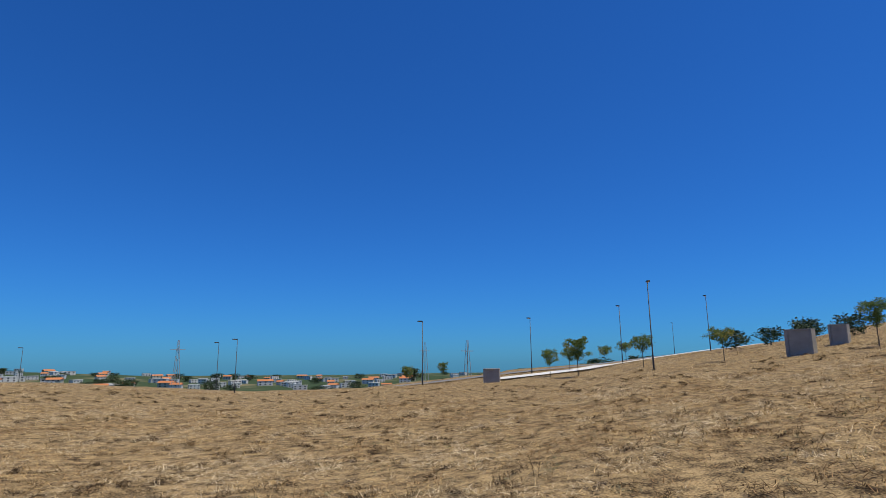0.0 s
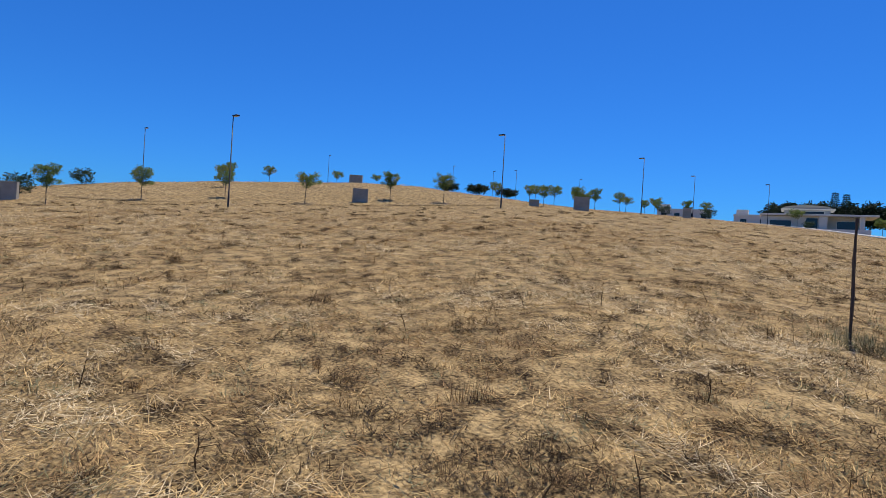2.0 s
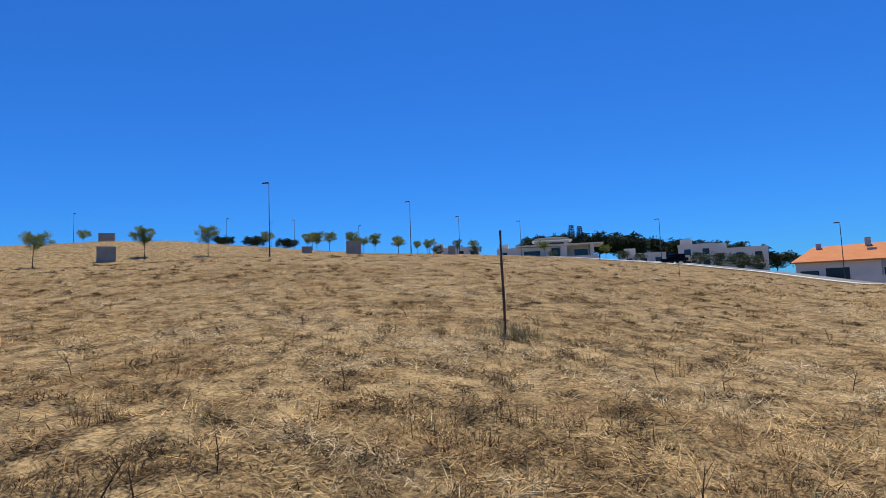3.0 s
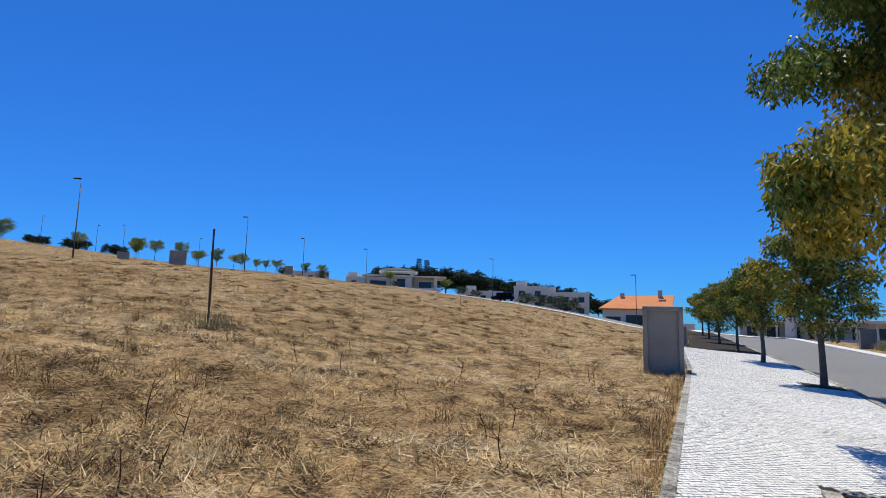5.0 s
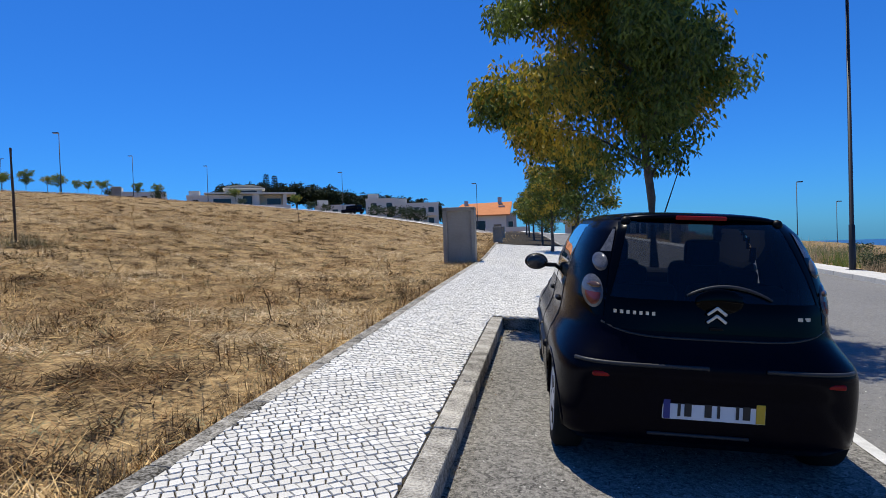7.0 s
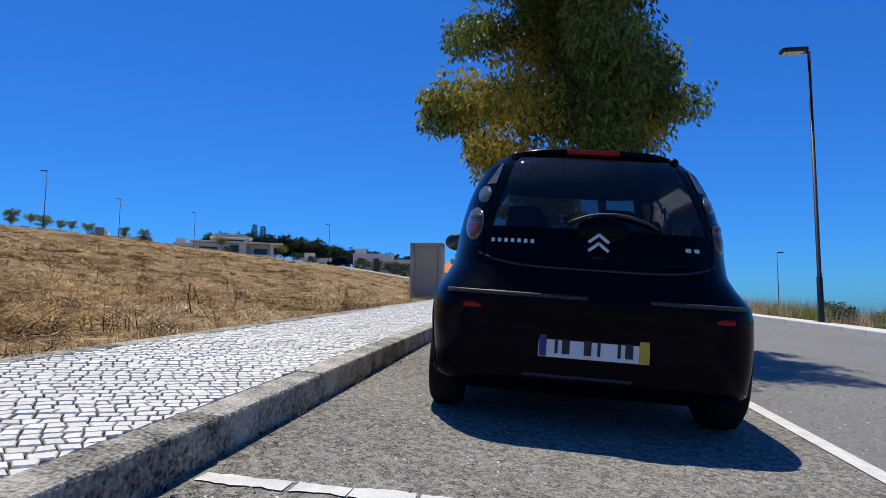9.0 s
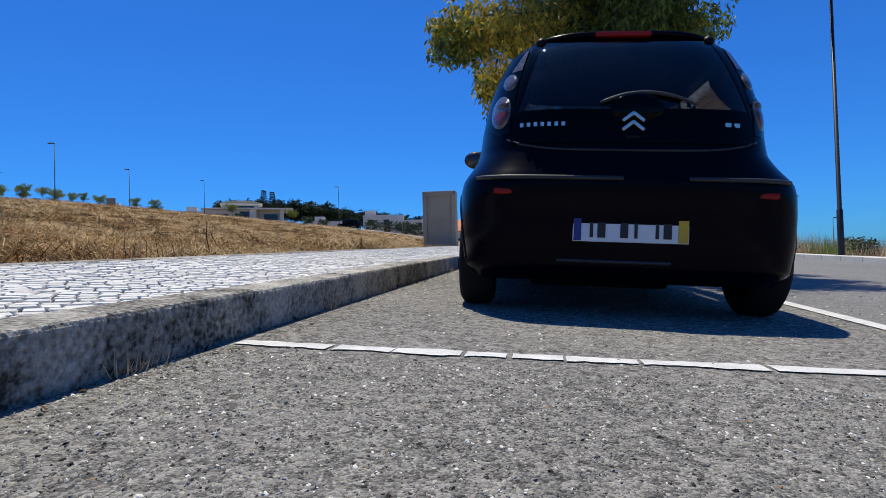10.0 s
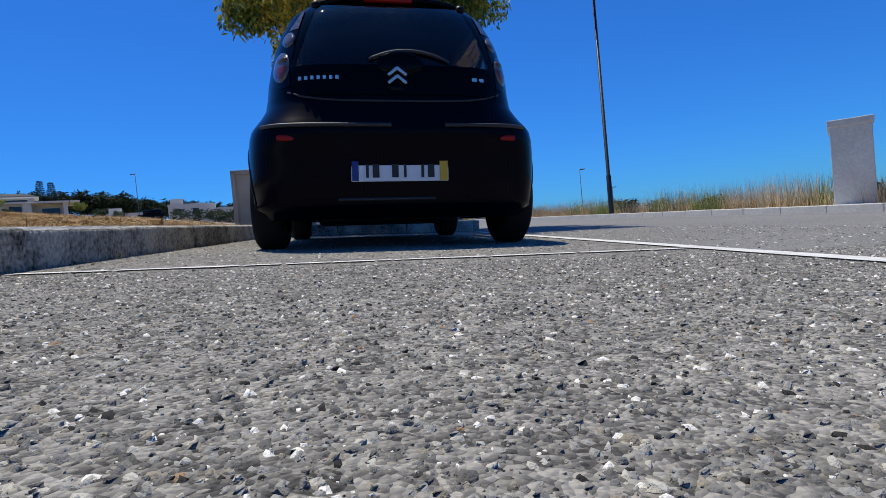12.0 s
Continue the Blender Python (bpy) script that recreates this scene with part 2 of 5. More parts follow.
M_GREYWALL = material("grey_wall", (0.45, 0.44, 0.42), 0.85, 0, (0.36, 0.355, 0.34), 0.5, 12.0, 0.05, 0.2)
M_TILE = material("orange_roof_tile", (0.62, 0.24, 0.09), 0.8, 0, (0.46, 0.16, 0.06), 0.8, 9.0, 0.2, 0.2, objectwise=0.3)
M_PANE = material("dark_window", (0.03, 0.035, 0.04), 0.12, 0, (0.02, 0.022, 0.025), 0.5, 6.0)
M_SEA = material("sea", (0.012, 0.06, 0.15), 0.3, 0, (0.010, 0.05, 0.125), 0.004, 0.02, 0)
M_LEAF = leafy(material("leaf", (0.22, 0.28, 0.045), 0.5, 0, (0.032, 0.056, 0.010), 0.8, 8, 0, 0.4, island=True), 0.30)
M_YELLOW = leafy(material("yellowed_leaf", (0.58, 0.41, 0.05), 0.55, 0, (0.24, 0.22, 0.03), 0.9, 8, 0, 0.4, island=True))
M_FIELD_LEAF = leafy(material("young_tree_leaf", (0.22, 0.29, 0.06), 0.55, 0, (0.09, 0.13, 0.03), 0.8, 8, 0, 0.4, island=True))
M_PINE = material("pine_foliage", (0.035, 0.055, 0.018), 0.7, 0, (0.014, 0.024, 0.009), 0.2, 3, 0, 0.2, island=True)
M_HEDGE = material("hedge_foliage", (0.06, 0.10, 0.03), 0.6, 0, (0.025, 0.045, 0.014), 0.6, 6, 0, 0.3, island=True)
M_BARK = material("bark", (0.15, 0.125, 0.10), 0.9, 0, (0.06, 0.05, 0.042), 6, 50, 0.5)
M_CAR = material("blue_black_paint", (0.0012, 0.0014, 0.006), 0.22, 0.0, (0.0008, 0.0009, 0.003), 3, 400, 0, 0.07, 0.0)
M_TRIM = material("black_plastic", (0.004, 0.004, 0.0045), 0.45, 0, (0.0025, 0.0025, 0.003), 8, 200, 0, 0.15)
M_HATCH = material("black_hatch_glass", (0.0008, 0.0008, 0.001), 0.06, 0, (0.0006, 0.0006, 0.0008), 8, 200, 0, 0.10)
# paler than the trim: reflections along the car's edges put in as grey
M_LEDGE = material("black_plastic_highlight", (0.03, 0.03, 0.032), 0.5, 0, (0.02, 0.02, 0.021), 8, 200, 0, 0.4)
M_TYRE = material("tyre_rubber", (0.008, 0.008, 0.008), 0.85, 0, (0.014, 0.0135, 0.013), 8, 120, 0.2, 0.15)
M_RIM = material("silver_wheel_cover", (0.62, 0.63, 0.65), 0.4, 0.25, (0.50, 0.51, 0.52), 6, 90)
M_CHROME = material("chrome", (0.40, 0.41, 0.42), 0.3, 1.0, (0.68, 0.69, 0.7), 6, 90)
M_RED = material("red_lens", (0.27, 0.010, 0.009), 0.25, 0, (0.26, 0.008, 0.007), 20, 120, 0, 0.2)
M_CLEARLENS = material("clear_lens", (0.13, 0.13, 0.135), 0.1, 0.0, (0.035, 0.035, 0.038), 25, 150, 0.0, 0.4, 0.2)
M_REDGLASS = material("dull_red_lens", (0.16, 0.035, 0.026), 0.12, 0, (0.10, 0.018, 0.014), 25, 150, 0.0, 0.4)
M_AMBER = material("amber_lens", (0.09, 0.05, 0.03), 0.2, 0, (0.06, 0.03, 0.015), 20, 120)
M_GLASS = clear("car_glass", (0.34, 0.355, 0.37))
M_PLATE = material("white_plate", (0.72, 0.72, 0.72), 0.4, 0, (0.66, 0.66, 0.66), 8, 90)
M_PLATE_BLUE = material("blue_band", (0.01, 0.025, 0.2), 0.4)
M_PLATE_GOLD = material("yellow_band", (0.7, 0.42, 0.02), 0.4)
M_INK = material("black_ink", (0.012, 0.012, 0.014), 0.5)
M_SEAT = material("dark_upholstery", (0.02, 0.02, 0.022), 0.9, 0, (0.012, 0.012, 0.013), 10, 150)
M_BOLLARD = material("green_grey_box", (0.20, 0.22, 0.20), 0.8, 0, (0.14, 0.15, 0.14), 3, 40)

# ---- the lie of the land ----
RX, RY = -0.0644, 0.0282         # the bays fall to the right and climb ahead
LANE_X, LANE_FALL = 1.18, -0.043  # the lane beyond them falls less


def road_z(x, y):
    return RX * min(x, LANE_X) + LANE_FALL * max(x - LANE_X, 0.0) + RY * min(max(y, -40.0), 60.0)


CX, CY = -7.0, -3.0
RING_AZ = [-180, -161.5, -154, -145.7, -136, -129, -122.7, -114.4, -108.3, -102.8, -97.6, -93, -86.7, -78.9, -67.3, -62.2, -53.1, -45.5, -37.9, -32.8, -27, -20.9, -14, -8.3, -2.3, 3.5, 20]
RING_EL = [-0.3, -0.76, -1.34, -1.9, -1.75, -1.6, -1.4, -0.85, 0.1, 0.6, 1.2, 1.85, 2.5, 3.0, 3.68, 3.9, 4.33, 4.3, 4.05, 3.6, 3.05, 2.35, 1.55, 0.7, -0.4, -1.6, -3.3]
CREST_EL = [-0.4, -0.85, -1.4, -1.95, -1.8, -1.1, -0.5, 0.05, 0.75, 1.4, 2.0, 2.9, 3.8, 4.6, 5.4, 5.5, 5.05, 4.55, 4.25, 3.95, 3.5, 2.85, 2.05, 1.15, 0.0, -1.4, -3.5]
TOWN_AZ, TOWN_EL = [-180, -167, -156, -140, -133, -124], [0.0, -0.35, -0.95, -1.35, -1.1, -0.95]


def field_z(x, y):
    """The mown hillside: eased from the pavement's edge up to a ring of ground at 60 m, a crest at 105 m, and away beyond."""
    dx, dy = x - CX, y - CY
    r = math.hypot(dx, dy)
    az = math.degrees(math.atan2(dx, dy))
    ring = 2.55 + 60 * math.tan(radians(float(np.interp(az, RING_AZ, RING_EL))))
    crest = 2.55 + 105 * math.tan(radians(float(np.interp(az, RING_AZ, CREST_EL))))
    base = 0.50
    if r < 60:
        z = base + (ring - base) * (r / 60.0)
    elif r < 105:
        f = (r - 60) / 45
        w = min(max((az + 62) / 18, 0.0), 1.0)             # towards the far road the slope runs straight on
        z = ring + (crest - ring) * ((1 - w) * math.sin(f * math.pi / 2) + w * f)
    else:
        el = math.tan(radians(float(np.interp(az, RING_AZ, CREST_EL))))
        if az < -124:                                   # a valley, with a town on the slope behind it
            z = crest - min(r - 105, 260) * 0.085
            far = float(np.interp(r, [365, 900, 2600], [0, 1, 1.6]))
            town_z = 2.55 + 900 * math.tan(radians(float(np.interp(az, TOWN_AZ, TOWN_EL))))
            z += (town_z - z) * min(far, 1.0) - max(far - 1.0, 0) * 60
        else:
            z = crest + min(r - 105, 130) * el * 0.97 - max(r - 235, 0) * 0.06
            z = max(z, -30.0)
    edge = -2.80
    k = min(max((edge - x) / 9.0, 0.0), 1.0)
    k = k * k * (3 - 2 * k)
    return (1 - k) * (road_z(edge, y) + 0.07 + (edge - x) * 0.07) + k * z


def land_z(x, y):
    if x < -2.80:
        return field_z(x, y)
    if x < 7.9:
        return road_z(x, y) - (0.10 if x < 6.8 else 0.02)
    return max(road_z(7.9, y) + 0.08 - (x - 7.9) * 0.05 - 0.0012 * (x - 7.9) ** 2, -60.0)



def ground_z(x, y):
    """The land with the small unevenness of the mown field."""
    z = land_z(x, y)
    if x < -2.80:
        k = min((-2.80 - x) / 0.8, 1.0)
        z += k * (0.06 * noise.noise((x * 0.7, y * 0.7, 0.3)) + 0.05 * noise.noise((x * 2.1, y * 1.6, 4.1)) + 0.03 * abs(noise.noise((x * 4.5, y * 3.6, 1.1))) + 0.10 * noise.noise((x * 0.2, y * 0.2, 7.7)))
    return z

xa = Vector((1, 0, RX)).normalized()
za = xa.cross(Vector((0, 1, RY)).normalized()).normalized()
ya = za.cross(xa)
ROAD = Matrix((xa, ya, za)).transposed().to_4x4()      # level with the road



def ROAD_AT(x, y, lift):
    return Matrix.Translation((x, y, road_z(x, y) + lift)) @ ROAD


# ---- the large structure ----
def ground():
    radii = [0.0] + [0.4 * 1.045 ** i for i in range(1, 220)]
    radii = [r for r in radii if r < 3000] + [3000]
    n = 420
    verts, faces = [], []
    for r in radii:
        for k in range(n):
            a = 2 * math.pi * k / n
            x, y = CX + r * math.sin(a), CY + r * math.cos(a)
            verts.append((x, y, ground_z(x, y)))
    for i in range(len(radii) - 1):
        for k in range(n):
            a, b = i * n + k, i * n + (k + 1) % n
            faces.append((a, a + n, b + n, b))
    ob = mesh_of("ground", verts, faces, M_FIELD, True)
    return tagged(ob, "dry golden mown hillside field of cut hay", "ground", kind="structure")


ground()


def shear(y):
    """The street bends gently to the left further on."""
    return -0.045 * max(y - 15.0, 0.0)


def pave_rise(x):
    """The pavement climbs a little from the kerb to the field."""
    return 0.03 * max(0.0, -1.5 - x)


def sheet(name, edges, lift, mat, step=0.5, rise=None):
    """A surface on the road's plane between two edges: rows of y, left x, right x. rise: more height by x."""
    ys = np.arange(edges[0][0], edges[-1][0] + 1e-6, step)
    verts, faces = [], []
    for y in ys:
        y = float(y)
        x0, x1 = (float(np.interp(y, [e[0] for e in edges], [e[i] for e in edges])) for i in (1, 2))
        for x in (x0, max(x0, min(-1.5, x1 - 0.02)) if rise else (x0 + x1) / 2, x1):
            up = rise(x) if rise else 0.0
            x += shear(y)
            verts.append((x, y, road_z(x, y) + lift + up))
    for i in range(len(ys) - 1):
        a = 3 * i
        faces += [(a, a + 1, a + 4, a + 3), (a + 1, a + 2, a + 5, a + 4)]
    return mesh_of(name, verts, faces, mat)


BAY = 1.18          # the bays' outer line
tagged(sheet("parking_bay", [(-30, -1.38, BAY), (60, -1.38, BAY)], 0.0, M_ASPHALT), "coarse grey asphalt of the parking bays", "road", kind="structure")
tagged(sheet("road", [(-40, BAY, 6.95), (62, BAY, 6.95)], 0.0, M_LANE), "smooth light grey asphalt lane", "road", kind="structure")
PAVED = [(-30, -2.64, -1.53), (4.10, -2.64, -1.53), (4.14, -2.64, 1.10), (8.8, -2.64, 1.10), (11.3, -2.64, 0.60), (58, -2.64, 0.60)]
tagged(sheet("pavement", PAVED, 0.131, M_BED, 0.05, pave_rise), "white limestone cobble pavement with dark joints", "pavement", kind="structure")
PAVEMENT = bpy.data.objects["pavement"]
PAVED_Y, PAVED_X = [e[0] for e in PAVED], [e[2] for e in PAVED]
tagged(sheet("far_pavement", [(-30, 7.05, 8.0), (60, 7.05, 8.0)], 0.12, M_PALE), "pale concrete pavement across the street", "pavement", kind="structure")

sea = mesh_of("sea", [(-500, 500, -57), (1500, -3200, -57), (3300, -900, -57), (3300, 3000, -57), (-500, 3000, -57)], [(0, 1, 2, 3, 4)], M_SEA)
tagged(sea, "calm deep blue sea reaching the horizon", "water", kind="structure")


def stone(length, width, height, bevel, mat):
    bm = boxed(-width / 2, width / 2, 0.004, length - 0.004, -0.15, height, bevel)
    me = bpy.data.meshes.new("kerb_stone")
    bm.to_mesh(me)
    bm.free()
    me.materials.append(mat)
    return me


def kerb_line(name, x0, y0, x1, y1, width, height, label, bend=True, mat=None):
    """A kerb of stones laid end to end on the road's slope."""
    t = tagged(new(name), label, "kerb", kind="structure")
    d = Vector((x1 - x0, y1 - y0))
    n = max(1, round(d.length / 1.0))
    me = stone(d.length / n, width, height, 0.014, mat or M_KERB)
    for i in range(n):
        a, b = i / n, (i + 1) / n
        p = [(x0 + d.x * f, y0 + d.y * f) for f in (a, b)]
        p = [(x + (shear(y) if bend else 0), y) for x, y in p]
        q = [Vector((x, y, road_z(x, y))) for x, y in p]
        ya_ = (q[1] - q[0]).normalized()
        xa_ = ya_.cross(Vector((-RX, -RY, 1))).normalized()
        za_ = xa_.cross(ya_)
        ob = new("kerb_stone", me)
        ob.parent = t
        ob.matrix_world = Matrix.Translation(q[0] + za_ * random.uniform(-0.004, 0.004)) @ Matrix((xa_, ya_, za_)).transposed().to_4x4()
    return t


KERB = 0.15         # kerb stones stand this high over the road
kerb_line("kerb", -1.455, -16, -1.455, 4.14, 0.15, KERB, "worn grey concrete kerb beside the parking bay")
kerb_line("kerb", -1.38, 4.205, 1.18, 4.205, 0.13, KERB, "grey concrete kerb closing the parking bay")
kerb_line("kerb", 1.18, 4.14, 1.18, 8.8, 0.15, KERB, "grey concrete kerb round the widened pavement")
kerb_line("kerb", 1.18, 8.8, 0.68, 11.3, 0.15, KERB, "grey concrete kerb round the widened pavement")
kerb_line("kerb", 0.68, 11.3, 0.68, 56, 0.15, KERB, "grey concrete kerb beside the street trees")
kerb_line("pavement_edging", -2.70, -16, -2.70, 13.4, 0.12, 0.178, "narrow grey concrete edging against the field")
kerb_line("pavement_edging", -2.70, 14.3, -2.70, 56, 0.12, 0.178, "narrow grey concrete edging against the field")
kerb_line("far_kerb", 7.0, -20, 7.0, 60, 0.16, 0.13, "pale concrete kerb across the street", mat=M_PALE)


def markings():
    rnd = random.Random(5)
    t = tagged(new("bay_marking"), "worn dashed white line across the parking bay", "road marking", kind="structure")
    x = -1.33
    while x < 1.12:
        w = min(rnd.uniform(0.12, 0.40), 1.14 - x)
        bm = bmesh.new()
        n = max(4, int(w / 0.022))
        low, high = [], []
        for i in range(n):
            u = x + w * i / (n - 1)
            bend = -1.10 + 0.04 * math.sin((u + 1.33) / 2.4 * 3.1) + 0.22 * ((u + 1.33) / 2.4) ** 2
            e = rnd.uniform(-0.008, 0.008)
            worn = 0.043 + 0.012 * noise.noise((u * 6.0, 0.5, 2.0))
            low.append(bm.verts.new((u, bend - worn + e, road_z(u, bend) + 0.0035)))
            high.append(bm.verts.new((u, bend + worn + rnd.uniform(-0.005, 0.005), road_z(u, bend) + 0.0035)))
        for i in range(n - 1):
            bm.faces.new((low[i], low[i + 1], high[i + 1], high[i]))
        part("dash", bm, M_LINE, t)
        x += w + rnd.uniform(0.003, 0.022)
    strip = sheet("lane_marking", [(-30, BAY - 0.045, BAY + 0.055), (4.1, BAY - 0.045, BAY + 0.055)], 0.005, M_LINE)
    tagged(strip, "continuous white line between bays and lane", "road marking", kind="structure")


markings()

# ---- the parked car ----
SLICES = [  # z, rear y, front y, half width, roundness
    (0.165, 0.10, 3.20, 0.80, 8.0), (0.23, 0.015, 3.38, 0.825, 9.0), (0.36, -0.01, 3.42, 0.835, 9.0), (0.50, -0.03, 3.43, 0.845, 8.0), (0.60, -0.06, 3.40, 0.845, 7.0),
    (0.655, -0.06, 3.35, 0.838, 6.5), (0.69, -0.035, 3.31, 0.825, 6.0), (0.74, -0.01, 3.24, 0.80, 5.4), (0.80, 0.01, 3.08, 0.775, 4.8), (0.88, 0.02, 2.88, 0.76, 4.6), (0.96, 0.035, 2.68, 0.75, 4.5),
    (1.06, 0.075, 2.48, 0.73, 4.5), (1.16, 0.13, 2.30, 0.705, 4.5), (1.26, 0.195, 2.12, 0.67, 4.5), (1.36, 0.27, 1.92, 0.62, 4.5), (1.42, 0.335, 1.74, 0.565, 4.2), (1.452, 0.42, 1.56, 0.48, 3.4), (1.475, 0.65, 1.30, 0.28, 2.6)]
AXLES = (0.47, 2.79)


def slice_at(z):
    zs = [s[0] for s in SLICES]
    return [float(np.interp(z, zs, [s[i] for s in SLICES])) for i in range(1, 5)]


def rear_y(x, z):
    yr, yf, hw, e = slice_at(z)
    k = max(0.0, 1 - min(abs(x) / hw, 1.0) ** e) ** (1 / e)
    return (yr + yf) / 2 - (yf - yr) / 2 * k


def front_y(x, z):
    yr, yf, hw, e = slice_at(z)
    k = max(0.0, 1 - min(abs(x) / hw, 1.0) ** e) ** (1 / e)
    return (yr + yf) / 2 + (yf - yr) / 2 * k


def side_x(y, z):
    yr, yf, hw, e = slice_at(z)
    k = max(0.0, 1 - min(abs(y - (yr + yf) / 2) / ((yf - yr) / 2), 1.0) ** e) ** (1 / e)
    return hw * k


REAR_GLASS = lambda z: (0.545 - 0.115 * (z - 0.985) / 0.40)


def window_at(c):
    """Which window of the car's shell a point belongs to."""
    x, y, z = c
    yr, yf, hw, e = slice_at(z)
    if 0.985 < z < 1.40 and y < yr + 0.16 and abs(x) < REAR_GLASS(z):
        return "rear"
    if 0.98 < z < 1.40 and y > yf - 0.16 and abs(x) < hw - 0.10:
        return "front"
    if 0.975 < z < 1.375 and abs(x) > hw * 0.8:
        if 0.78 + 0.1 * (z - 1.0) < y < 1.40:
            return "side"
        if 1.50 < y < yf - 0.20:
            return "side"
    return ""


def body_shell(bm):
    n = 160
    zs = np.unique(np.concatenate([np.linspace(0.165, 0.9, 36), np.linspace(0.9, 1.42, 36), np.linspace(1.42, 1.475, 10)]))
    rings = []
    for z in zs:
        yr, yf, hw, e = slice_at(z)
        yc, ly = (yr + yf) / 2, (yf - yr) / 2
        ring = []
        for k in range(n):
            a = 2 * math.pi * (k + 0.5) / n
            c, s = math.cos(a), math.sin(a)
            ring.append(bm.verts.new((hw * math.copysign(abs(c) ** (2 / e), c), yc + ly * math.copysign(abs(s) ** (2 / e), s), z)))
        rings.append(ring)
    for r0, r1 in zip(rings, rings[1:]):
        for k in range(n):
            q = (r0[k], r0[(k + 1) % n], r1[(k + 1) % n], r1[k])
            c = sum((v.co for v in q), Vector()) / 4
            if window_at(c):
                continue
            if abs(c.x) > 0.5 and any(math.hypot(c.y - a, c.z - 0.28) < 0.315 for a in AXLES):
                continue
            bm.faces.new(q)
    bm.faces.new(rings[-1])


def patch(bm, fn, us, vs):
    grid = [[bm.verts.new(fn(u, v)) for u in us] for v in vs]
    for r0, r1 in zip(grid, grid[1:]):
        for k in range(len(us) - 1):
            bm.faces.new((r0[k], r0[k + 1], r1[k + 1], r1[k]))


def blob(bm, c, size, seg=20):
    bmesh.ops.create_uvsphere(bm, u_segments=seg, v_segments=seg // 2, radius=1.0, matrix=Matrix.Translation(c) @ Matrix.Diagonal((*size, 1)))


def lathe(bm, profile, x, y, z, side, n=40):
    """A ring shape round the wheel's axle: profile of (across, radius)."""
    rings = []
    for a, r in profile:
        rings.append([bm.verts.new((x + side * a, y + r * math.cos(2 * math.pi * k / n), z + r * math.sin(2 * math.pi * k / n))) for k in range(n)])
    for r0, r1 in zip(rings, rings[1:]):
        for k in range(n):
            bm.faces.new((r0[k], r0[(k + 1) % n], r1[(k + 1) % n], r1[k]))


